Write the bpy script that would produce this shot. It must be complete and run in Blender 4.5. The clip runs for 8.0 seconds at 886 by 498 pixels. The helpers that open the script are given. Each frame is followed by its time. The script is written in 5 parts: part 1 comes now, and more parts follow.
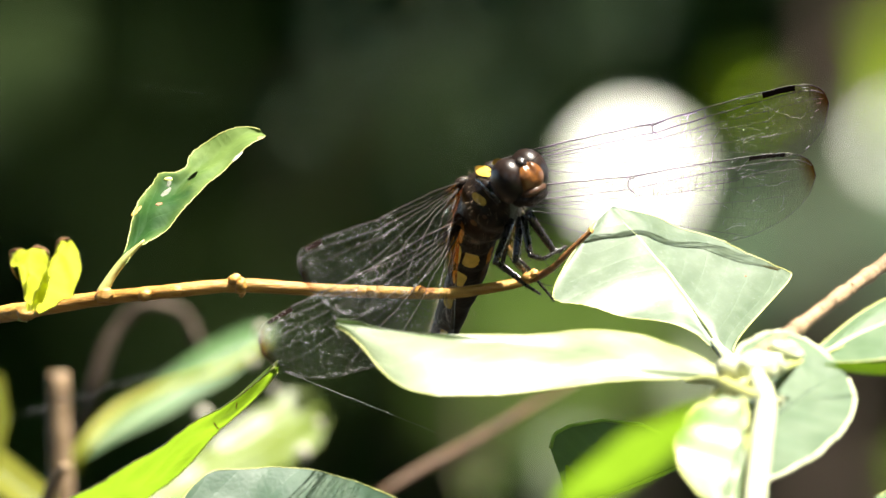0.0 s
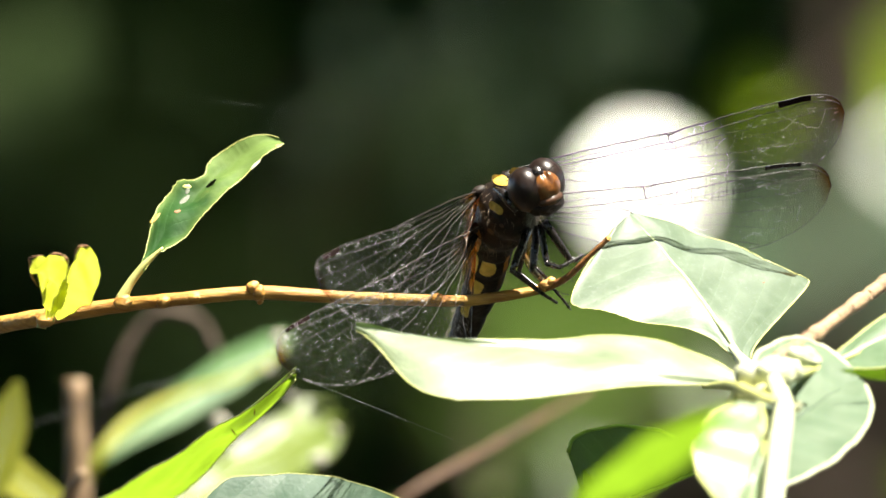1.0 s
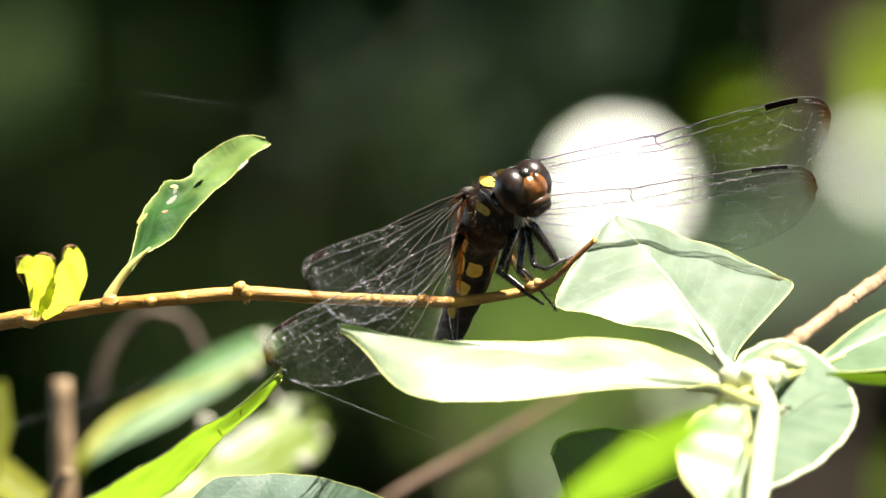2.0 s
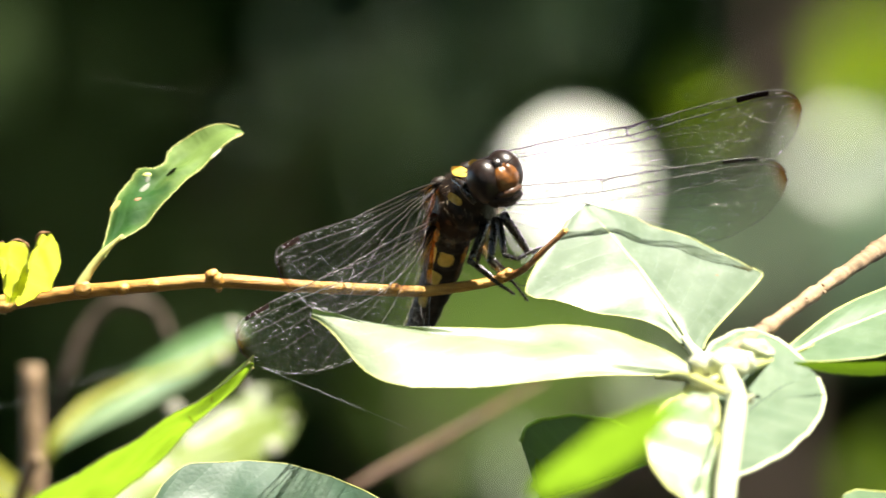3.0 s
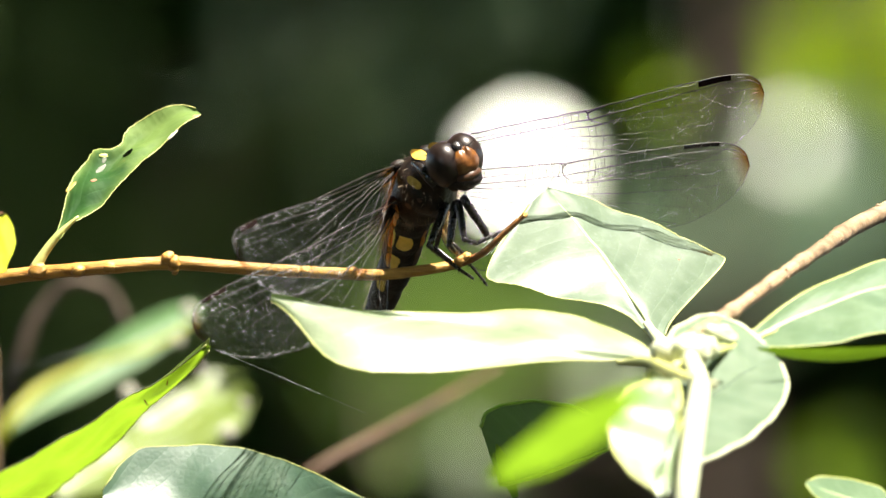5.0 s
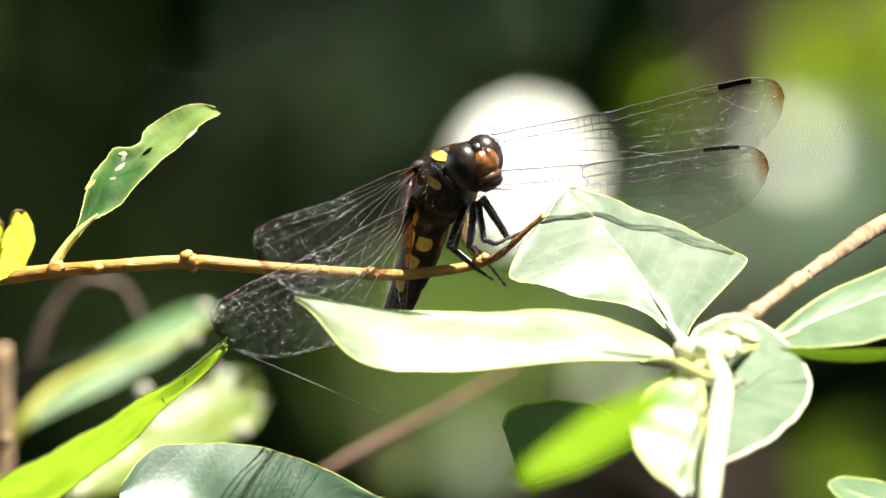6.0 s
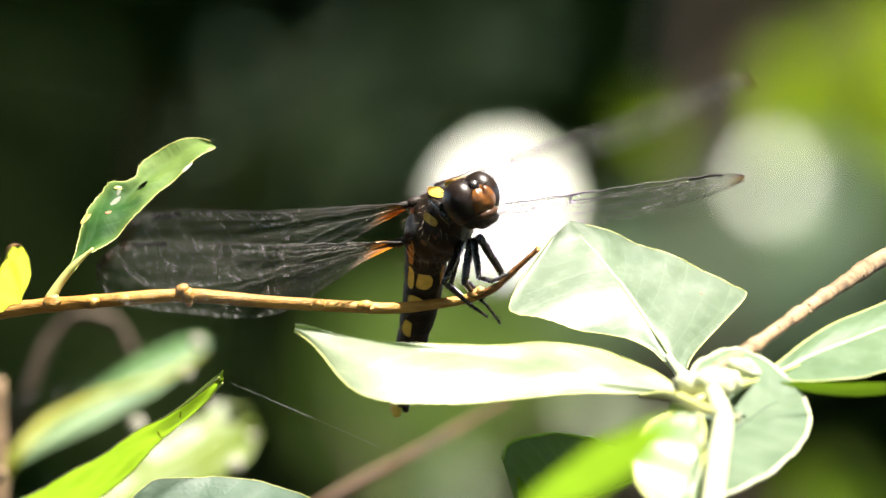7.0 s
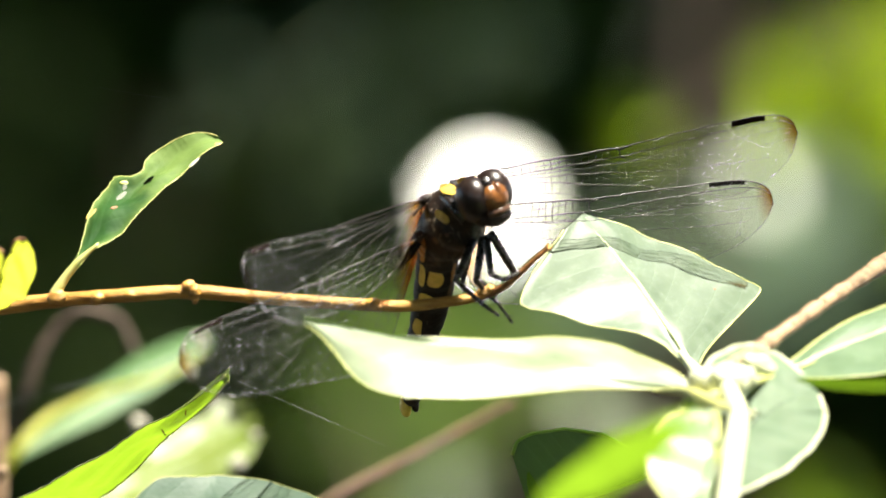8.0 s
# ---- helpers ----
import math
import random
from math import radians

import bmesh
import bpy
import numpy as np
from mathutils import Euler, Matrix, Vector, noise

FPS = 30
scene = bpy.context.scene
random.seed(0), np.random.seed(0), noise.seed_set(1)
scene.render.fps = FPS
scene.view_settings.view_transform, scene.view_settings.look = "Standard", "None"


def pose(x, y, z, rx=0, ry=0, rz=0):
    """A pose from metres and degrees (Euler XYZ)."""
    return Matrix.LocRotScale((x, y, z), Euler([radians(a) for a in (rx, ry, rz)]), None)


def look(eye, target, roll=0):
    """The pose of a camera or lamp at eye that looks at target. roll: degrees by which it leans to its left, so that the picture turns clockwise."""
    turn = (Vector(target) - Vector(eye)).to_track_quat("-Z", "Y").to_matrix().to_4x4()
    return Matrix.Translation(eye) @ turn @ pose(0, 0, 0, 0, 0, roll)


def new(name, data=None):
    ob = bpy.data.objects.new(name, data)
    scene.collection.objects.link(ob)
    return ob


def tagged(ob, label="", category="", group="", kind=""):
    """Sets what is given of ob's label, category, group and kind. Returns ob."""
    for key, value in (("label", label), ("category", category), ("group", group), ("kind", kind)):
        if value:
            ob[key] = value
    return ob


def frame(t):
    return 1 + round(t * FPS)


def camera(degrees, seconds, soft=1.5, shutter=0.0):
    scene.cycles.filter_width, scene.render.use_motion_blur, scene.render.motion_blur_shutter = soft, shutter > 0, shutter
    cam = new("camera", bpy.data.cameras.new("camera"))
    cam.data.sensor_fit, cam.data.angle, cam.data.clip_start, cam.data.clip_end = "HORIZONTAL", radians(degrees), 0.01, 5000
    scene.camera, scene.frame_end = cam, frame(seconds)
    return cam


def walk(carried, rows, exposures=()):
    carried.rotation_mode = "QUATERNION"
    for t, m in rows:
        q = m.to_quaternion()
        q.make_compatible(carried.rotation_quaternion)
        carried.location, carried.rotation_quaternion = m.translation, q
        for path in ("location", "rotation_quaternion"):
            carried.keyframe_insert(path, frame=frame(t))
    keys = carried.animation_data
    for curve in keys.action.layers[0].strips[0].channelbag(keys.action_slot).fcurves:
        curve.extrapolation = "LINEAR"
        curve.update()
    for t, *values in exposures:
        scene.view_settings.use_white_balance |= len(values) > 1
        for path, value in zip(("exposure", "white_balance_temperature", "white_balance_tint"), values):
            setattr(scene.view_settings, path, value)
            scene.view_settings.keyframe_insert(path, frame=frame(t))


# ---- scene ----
# A dragonfly on a twig tip, close up, in a sunlit shrub before a dim thicket.

from mathutils.bvhtree import BVHTree

# ---- camera and its walk ----
REACH = 1.8                      # from the lens to the perch, metres
FIELD = 2.806                    # degrees across
EYE_HEIGHT = 1.2
cam = camera(FIELD, 8.0, soft=1.5, shutter=0.5)
cam.data.dof.use_dof = True
cam.data.dof.focus_distance = REACH - 0.002
cam.data.dof.aperture_fstop = 39.0
cam.data.dof.aperture_blades = 0

# seconds, x, y, z, tilt, turn, lean
WALK = [
    (0.0, 0.00535, 0.0100, 1.20168, 89.9527, 0.3492, -0.738),
    (0.3, 0.00480, 0.0100, 1.20150, 89.9639, 0.3296, -0.738),
    (0.4, 0.00462, 0.0096, 1.20144, 89.9772, 0.3423, -0.747),
    (0.5, 0.00444, 0.0096, 1.20138, 90.0312, 0.3447, -0.747),
    (0.7, 0.00438, 0.0096, 1.20122, 90.0543, 0.3711, -0.747),
    (0.8, 0.00434, 0.0034, 1.20115, 90.0665, 0.3755, -0.643),
    (0.9, 0.00431, 0.0034, 1.20107, 90.0188, 0.3733, -0.643),
    (1.0, 0.00428, 0.0034, 1.20099, 89.9997, 0.3690, -0.643),
    (1.2, 0.00410, 0.0034, 1.20093, 89.9708, 0.3241, -0.643),
    (1.5, 0.00382, 0.0028, 1.20084, 89.9993, 0.2904, -0.531),
    (1.7, 0.00344, 0.0028, 1.20077, 90.0016, 0.2781, -0.531),
    (2.8, 0.00131, -0.0086, 1.20038, 90.0562, 0.2419, -0.026),
    (3.0, 0.00092, -0.0086, 1.20031, 89.9907, 0.1272, -0.026),
    (3.2, 0.00064, -0.0162, 1.20028, 90.0439, 0.0590, 0.074),
    (3.3, 0.00050, -0.0162, 1.20026, 90.0391, 0.0421, 0.074),
    (3.5, 0.00023, -0.0162, 1.20023, 90.0597, 0.0495, 0.074),
    (4.0, 0.00000, -0.0138, 1.20000, 90.0725, 0.0120, 0.208),
    (4.5, 0.00000, 0.0000, 1.20000, 90.0000, 0.0000, 0.000),
    (5.0, -0.00015, 0.0062, 1.20000, 89.9487, -0.0385, 0.314),
    (5.2, -0.00064, 0.0062, 1.20000, 89.9679, -0.0440, 0.314),
    (6.3, -0.00334, 0.0022, 1.20000, 89.9466, -0.0840, 0.859),
    (6.5, -0.00382, 0.0022, 1.20000, 89.9878, -0.1008, 0.859),
    (6.9, -0.00480, 0.0006, 1.19994, 90.0629, -0.1238, 0.626),
    (7.0, -0.00505, 0.0006, 1.19992, 90.0583, -0.1513, 0.626),
    (7.5, -0.00627, 0.0148, 1.19969, 90.1004, -0.1949, 0.484),
    (8.0, -0.00857, 0.0220, 1.19908, 90.0779, -0.2361, 1.008),
]
walk(cam, [(t, pose(x, y, z, tilt, 0, turn) @ pose(0, 0, 0, 0, 0, lean)) for t, x, y, z, tilt, turn, lean in WALK])

# ---- sky, sun, exposure ----
SUN = Vector((0.30, -0.16, 0.94)).normalized()
scene.view_settings.exposure = 2.45
world = bpy.data.worlds.new("sky")
scene.world = world
world.use_nodes = True
sky = world.node_tree.nodes.new("ShaderNodeTexSky")
sky.sky_type = "NISHITA"
sky.sun_disc = False
sky.sun_elevation = math.asin(SUN.z)
sky.sun_rotation = math.atan2(SUN.x, SUN.y)
world.node_tree.links.new(sky.outputs["Color"], world.node_tree.nodes["Background"].inputs["Color"])
world.node_tree.nodes["Background"].inputs["Strength"].default_value = 0.10
lamp = new("sun", bpy.data.lights.new("sun", "SUN"))
lamp.data.energy = 4.5
lamp.data.angle = radians(0.53)
lamp.data.color = (1.0, 0.94, 0.82)
lamp.matrix_world = look((SUN.x * 20, SUN.y * 20, SUN.z * 20), (0, 0, 0))


# ---- materials ----
class Nodes:
    """A short way to write node materials."""

    def __init__(self, name):
        self.mat = bpy.data.materials.new(name)
        self.mat.use_nodes = True
        self.tree = self.mat.node_tree
        self.shader = self.tree.nodes["Principled BSDF"]
        self.out = self.tree.nodes["Material Output"]

    def add(self, kind, **values):
        n = self.tree.nodes.new(kind)
        for key, v in values.items():
            n.inputs[key.replace("_", " ")].default_value = v
        return n

    def link(self, a, b):
        self.tree.links.new(a, b)

    def coords(self, scale=(1, 1, 1), use="Object"):
        c, m = self.add("ShaderNodeTexCoord"), self.add("ShaderNodeMapping")
        m.inputs["Scale"].default_value = scale
        self.link(c.outputs[use], m.inputs["Vector"])
        return m.outputs["Vector"]

    def noise(self, vec, scale, detail=4.0, rough=0.6):
        n = self.add("ShaderNodeTexNoise", Scale=scale, Detail=detail, Roughness=rough)
        self.link(vec, n.inputs["Vector"])
        return n.outputs["Fac"]

    def ramp(self, fac, stops):
        r = self.add("ShaderNodeValToRGB")
        while len(r.color_ramp.elements) < len(stops):
            r.color_ramp.elements.new(0.5)
        for e, (p, c) in zip(r.color_ramp.elements, stops):
            e.position, e.color = p, (*c, 1)
        self.link(fac, r.inputs["Fac"])
        return r.outputs["Color"]

    def calc(self, op, a, b=None, c=None):
        m = self.add("ShaderNodeMath")
        m.operation = op
        for k, v in enumerate((a, b, c)):
            if v is None:
                continue
            if isinstance(v, (int, float)):
                m.inputs[k].default_value = v
            else:
                self.link(v, m.inputs[k])
        return m.outputs[0]

    def blend(self, fac, a, b, mode="MIX"):
        m = self.add("ShaderNodeMix")
        m.data_type, m.blend_type = "RGBA", mode
        for k, v in ((0, fac), (6, a), (7, b)):
            if isinstance(v, (int, float)):
                m.inputs[k].default_value = v
            elif isinstance(v, tuple):
                m.inputs[k].default_value = (*v, 1)
            else:
                self.link(v, m.inputs[k])
        return m.outputs[2]

    def bump(self, height, strength, distance):
        b = self.add("ShaderNodeBump", Strength=strength, Distance=distance)
        self.link(height, b.inputs["Height"])
        self.link(b.outputs["Normal"], self.shader.inputs["Normal"])
        return b.outputs["Normal"]

    def set(self, **values):
        for key, v in values.items():
            slot = self.shader.inputs[key.replace("_", " ")]
            if hasattr(v, "is_output"):
                self.link(v, slot)
            else:
                slot.default_value = (*v, 1) if isinstance(v, tuple) else v


def leaf_material(name, dark, light, through_colour, share=0.32, rough=0.36, coat=0.5, spots=0.0, shine=0.5, sheen=0.42, flecks=0.0, yellowing=0.0):
    """A leaf blade: waxy face with side veins, light shining through."""
    n = Nodes(name)
    uv = n.add("ShaderNodeUVMap")
    split = n.add("ShaderNodeSeparateXYZ")
    n.link(uv.outputs["UV"], split.inputs[0])
    along, across = split.outputs[0], n.calc("ABSOLUTE", split.outputs[1])
    vec = n.coords()
    wander = n.calc("MULTIPLY", n.noise(vec, 160, 2), 0.10)
    phase = n.calc("ADD", n.calc("SUBTRACT", n.calc("MULTIPLY", along, 9.0), n.calc("MULTIPLY", across, 2.2)), wander)
    veins = n.calc("SUBTRACT", 1.0, n.calc("POWER", n.calc("ABSOLUTE", n.calc("SINE", n.calc("MULTIPLY", phase, math.pi))), 0.22))
    cells = n.add("ShaderNodeTexVoronoi", Scale=1500.0)
    cells.feature = "DISTANCE_TO_EDGE"
    n.link(vec, cells.inputs["Vector"])
    mottled = n.ramp(n.noise(vec, 260, 6, 0.65), [(0.3, dark), (0.72, light)])
    pale = tuple(min(1, 1.5 * a + 0.03) for a in light)
    base = n.blend(n.calc("MULTIPLY", veins, 0.28), mottled, pale)
    if spots:
        mask = n.ramp(n.noise(vec, 420, 3, 0.5), [(0.66, (0, 0, 0)), (0.71, (1, 1, 1))])
        base = n.blend(n.calc("MULTIPLY", mask, spots), base, (0.16, 0.07, 0.02))
    if yellowing:
        far = n.add("ShaderNodeMapRange")
        n.link(n.calc("ADD", along, n.calc("MULTIPLY_ADD", n.noise(vec, 420, 4), 0.5, -0.25)), far.inputs["Value"])
        far.inputs["From Min"].default_value, far.inputs["From Max"].default_value = 0.42, 0.72
        rims = n.calc("POWER", across, 5.0)
        fade = n.calc("MULTIPLY", n.calc("MINIMUM", n.calc("ADD", far.outputs[0], rims), 1.0), yellowing)
        base = n.blend(fade, base, (0.24, 0.33, 0.09))
    if flecks:
        dots = n.ramp(n.noise(vec, 2300, 4, 0.7), [(0.60, (0, 0, 0)), (0.68, (1, 1, 1))])
        smears = n.ramp(n.noise(vec, 520, 6, 0.8), [(0.50, (0, 0, 0)), (0.72, (1, 1, 1))])
        base = n.blend(n.calc("MULTIPLY", n.calc("ADD", dots, n.calc("MULTIPLY", smears, 0.6)), flecks), base, (0.42, 0.46, 0.40))
    height = n.calc("ADD", n.calc("MULTIPLY", veins, -0.6),
                    n.calc("ADD", n.calc("MULTIPLY", cells.outputs["Distance"], 0.35), n.calc("MULTIPLY", n.noise(vec, 700, 3), 0.5)))
    normal = n.bump(height, 0.28, 0.00022)
    roughness = n.calc("MULTIPLY_ADD", n.noise(vec, 320, 4), 0.22, rough - 0.1)
    n.set(Base_Color=base, Roughness=roughness, Specular_IOR_Level=shine, Coat_Weight=coat, Coat_Roughness=sheen)
    tr = n.add("ShaderNodeBsdfTranslucent")
    n.link(n.blend(n.calc("MULTIPLY", n.noise(vec, 240, 4), 0.5), through_colour, tuple(0.6 * a for a in through_colour)), tr.inputs["Color"])
    n.link(normal, tr.inputs["Normal"])
    mix = n.add("ShaderNodeMixShader", Fac=share)
    n.link(n.shader.outputs[0], mix.inputs[1])
    n.link(tr.outputs[0], mix.inputs[2])
    n.link(mix.outputs[0], n.out.inputs["Surface"])
    return n.mat


def plain_material(name, dark, light, rough=0.5, scale=600, bump=0.3, depth=0.0002, metal=0.0, coat=0.0, stretch=(1, 1, 1), specular=0.5):
    """Two tones by noise at two scales, with fine relief."""
    n = Nodes(name)
    vec = n.coords(stretch)
    mixed = n.calc("ADD", n.calc("MULTIPLY", n.noise(vec, scale, 5), 0.65), n.calc("MULTIPLY", n.noise(vec, scale * 0.18, 3), 0.35))
    n.set(Base_Color=n.ramp(mixed, [(0.36, dark), (0.64, light)]), Metallic=metal, Coat_Weight=coat, Coat_Roughness=0.1,
          Specular_IOR_Level=specular, Roughness=n.calc("MULTIPLY_ADD", n.noise(vec, scale * 0.7, 3), 0.2, max(0.03, rough - 0.1)))
    n.bump(n.noise(vec, scale * 1.6, 4), bump, depth)
    return n.mat


def membrane_material():
    """Clear wing film with fine creases, a smoky amber tip and an amber root."""
    n = Nodes("wing_membrane")
    uv = n.add("ShaderNodeUVMap")
    split = n.add("ShaderNodeSeparateXYZ")
    n.link(uv.outputs["UV"], split.inputs[0])
    along, across = split.outputs[0], split.outputs[1]
    vec = n.coords()
    wob = n.calc("MULTIPLY_ADD", n.noise(vec, 500, 3), 0.03, -0.015)
    tip = n.add("ShaderNodeMapRange")
    n.link(n.calc("ADD", n.calc("ADD", along, wob), n.calc("MULTIPLY", across, -0.05)), tip.inputs["Value"])
    tip.inputs["From Min"].default_value, tip.inputs["From Max"].default_value = 0.925, 0.975
    root = n.add("ShaderNodeMapRange")
    n.link(n.calc("ADD", along, n.calc("MULTIPLY", wob, 2.0)), root.inputs["Value"])
    root.inputs["From Min"].default_value, root.inputs["From Max"].default_value = 0.12, 0.04
    clear = n.add("ShaderNodeBsdfTransparent")
    n.link(n.blend(tip.outputs[0], n.blend(root.outputs[0], (0.90, 0.91, 0.88), (0.85, 0.38, 0.05)), (0.45, 0.19, 0.04)), clear.inputs["Color"])
    gloss = n.add("ShaderNodeBsdfGlossy", Roughness=0.16)
    gloss.inputs["Color"].default_value = (0.9, 0.95, 1.0, 1)
    b = n.add("ShaderNodeBump", Strength=1.0, Distance=0.0006)
    n.link(n.noise(vec, 1100, 5, 0.75), b.inputs["Height"])
    n.link(b.outputs["Normal"], gloss.inputs["Normal"])
    dust = n.add("ShaderNodeBsdfTranslucent")
    n.link(n.blend(root.outputs[0], (0.75, 0.8, 0.78), (0.75, 0.30, 0.03)), dust.inputs["Color"])
    # Scratches, plus pale sparkle painted in for glints off the creased film.
    scratch_glint = n.calc("POWER", n.noise(n.coords((1.0, 2.2, 1)), 2600, 6, 0.85), 14.0)
    haze = n.add("ShaderNodeMixShader")
    n.link(n.calc("MULTIPLY_ADD", root.outputs[0], 0.5, 0.4), haze.inputs[0])
    n.link(gloss.outputs[0], haze.inputs[1])
    n.link(dust.outputs[0], haze.inputs[2])
    mix = n.add("ShaderNodeMixShader")
    share = n.calc("ADD", n.calc("MULTIPLY_ADD", scratch_glint, 70.0, 0.004), n.calc("MULTIPLY", root.outputs[0], 0.28))
    n.link(n.calc("MINIMUM", share, 0.8), mix.inputs[0])
    n.link(clear.outputs[0], mix.inputs[1])
    n.link(haze.outputs[0], mix.inputs[2])
    n.link(mix.outputs[0], n.out.inputs["Surface"])
    return n.mat


LEAF = leaf_material("waxy_leaf", (0.072, 0.125, 0.064), (0.12, 0.18, 0.10), (0.28, 0.46, 0.08), rough=0.44, coat=0.35, flecks=0.16)
LEAF_FRESH = leaf_material("fresh_leaf", (0.04, 0.115, 0.03), (0.08, 0.17, 0.045), (0.14, 0.32, 0.05), rough=0.5, coat=0.1, shine=0.3)
LEAF_TEAL = leaf_material("bluish_leaf", (0.04, 0.085, 0.055), (0.075, 0.125, 0.085), (0.16, 0.30, 0.08), rough=0.46, coat=0.2, flecks=0.05)
LEAF_GLOSS = leaf_material("glossy_leaf", (0.15, 0.19, 0.115), (0.22, 0.265, 0.16), (0.36, 0.52, 0.12), rough=0.38, coat=0.7)
LEAF_SATIN = leaf_material("satin_leaf", (0.078, 0.115, 0.074), (0.125, 0.168, 0.112), (0.30, 0.46, 0.10), rough=0.5, coat=0.42, shine=0.3, sheen=0.42, flecks=0.20)
LEAF_WET = leaf_material("wet_leaf", (0.14, 0.20, 0.10), (0.20, 0.27, 0.14), (0.36, 0.52, 0.10), rough=0.32, coat=1.0, shine=0.6, sheen=0.285)
LEAF_YOUNG = leaf_material("young_leaf", (0.10, 0.15, 0.016), (0.15, 0.20, 0.026), (0.22, 0.36, 0.016), share=0.5, rough=0.42, coat=0.2)
LEAF_ROUND = leaf_material("dull_waxy_leaf", (0.085, 0.13, 0.08), (0.13, 0.175, 0.115), (0.24, 0.40, 0.08), rough=0.62, coat=0.05, shine=0.25, flecks=0.08)
LEAF_LIT = leaf_material("lit_green_leaf", (0.04, 0.10, 0.012), (0.075, 0.15, 0.02), (0.19, 0.34, 0.014), share=0.5, rough=0.42, coat=0.1)
LEAF_YELLOW = leaf_material("yellowing_leaf", (0.24, 0.25, 0.03), (0.40, 0.38, 0.06), (0.58, 0.64, 0.05), share=0.55, rough=0.5, coat=0.1)
LEAF_CHEWED = leaf_material("chewed_leaf", (0.010, 0.045, 0.012), (0.032, 0.09, 0.018), (0.08, 0.19, 0.02), share=0.35, rough=0.6, coat=0.0, spots=0.6, shine=0.12, yellowing=0.5)
# Darker leaf copy: the shade under the whorl is put into its colour.
LEAF_DARK = leaf_material("shade_leaf", (0.03, 0.07, 0.025), (0.055, 0.11, 0.035), (0.14, 0.28, 0.03), rough=0.42, coat=0.2)
LEAF_FAR = leaf_material("thicket_leaf", (0.025, 0.065, 0.012), (0.05, 0.10, 0.02), (0.08, 0.18, 0.015), share=0.3, rough=0.6, coat=0.0, shine=0.15)
# Dark leaf tone that stands in for deep shade.
LEAF_DIMMED = leaf_material("shade_toned_leaf", (0.030, 0.052, 0.017), (0.05, 0.078, 0.025), (0.12, 0.18, 0.045), share=0.45, rough=0.8, coat=0.0, shine=0.05)
# Bluish leaf colour taken almost to black to stand in for shade.
LEAF_BLUISH = leaf_material("shade_toned_bluish", (0.006, 0.015, 0.010), (0.012, 0.025, 0.016), (0.016, 0.04, 0.02), share=0.3, rough=0.8, coat=0.0, shine=0.05)
LEAF_GLOW = leaf_material("sunlit_thin_leaf", (0.05, 0.11, 0.01), (0.09, 0.15, 0.015), (0.30, 0.44, 0.012), share=0.8, rough=0.7, coat=0.0, shine=0.05)
LEAF_LIME = leaf_material("lime_leaf", (0.08, 0.15, 0.02), (0.13, 0.21, 0.03), (0.24, 0.38, 0.02), share=0.45, rough=0.5, coat=0.0, shine=0.3)
# Pale tone of the dry leaf tip and of the imitated highlight blobs.
PALE_PATCH = plain_material("dry_tip_and_highlight", (0.30, 0.30, 0.22), (0.52, 0.50, 0.40), rough=0.7, bump=0.6)
SKELETON = plain_material("leaf_skeleton", (0.10, 0.115, 0.08), (0.20, 0.21, 0.16), rough=0.8, bump=0.8)
AMBER_SPOT = plain_material("orange_blemish", (0.26, 0.16, 0.02), (0.40, 0.28, 0.05), rough=0.6)
MARGIN = plain_material("leaf_margin", (0.42, 0.46, 0.12), (0.58, 0.58, 0.22), rough=0.45)
LIME_RIM = plain_material("lime_margin", (0.16, 0.30, 0.03), (0.26, 0.40, 0.05), rough=0.45)
# Near-black green that paints a shadow line along a midrib.
RIB_SHADOW = plain_material("shadow_line", (0.012, 0.03, 0.012), (0.03, 0.06, 0.022), rough=0.6)
MIDRIB = plain_material("leaf_midrib", (0.38, 0.46, 0.22), (0.52, 0.58, 0.32), rough=0.45)
PETIOLE = plain_material("petiole", (0.34, 0.38, 0.10), (0.52, 0.50, 0.18), rough=0.4)
DRY = plain_material("dry_edge_and_highlight", (0.16, 0.07, 0.03), (0.34, 0.18, 0.09), rough=0.8, bump=0.6)
TWIG = plain_material("orange_bark", (0.25, 0.10, 0.013), (0.62, 0.34, 0.075), rough=0.46, scale=1500, bump=0.9, depth=0.0003, stretch=(0.16, 1, 1))
TWIG_TIP = plain_material("brown_bark", (0.10, 0.035, 0.010), (0.36, 0.15, 0.04), rough=0.5, scale=1700, bump=0.9, depth=0.0003, stretch=(0.4, 1, 1))
WOOD = plain_material("grey_brown_bark", (0.10, 0.06, 0.03), (0.34, 0.23, 0.13), rough=0.65, scale=800, bump=0.8, stretch=(0.5, 1, 1))
TWIG_FAR = plain_material("reddish_bark", (0.05, 0.025, 0.011), (0.11, 0.055, 0.024), rough=0.7, scale=300, bump=0.8, depth=0.001)
WOOD_FAR = plain_material("shrub_bark", (0.04, 0.026, 0.017), (0.10, 0.066, 0.044), rough=0.8, scale=120, bump=0.8, depth=0.002)
PALE_STEM = plain_material("pale_green_stem", (0.42, 0.46, 0.26), (0.55, 0.56, 0.38), rough=0.42)
CHITIN = plain_material("black_chitin", (0.003, 0.0025, 0.002), (0.020, 0.010, 0.0055), rough=0.5, scale=1800, bump=0.8, depth=0.00012, specular=0.25)
CHITIN_GLOSS = plain_material("polished_chitin", (0.006, 0.005, 0.005), (0.018, 0.012, 0.01), rough=0.28, scale=2400, bump=0.4, depth=0.00004, specular=0.6)
OCHRE = plain_material("ochre_marking", (0.30, 0.19, 0.02), (0.58, 0.41, 0.06), rough=0.5, scale=2200, bump=0.5, depth=0.00005)
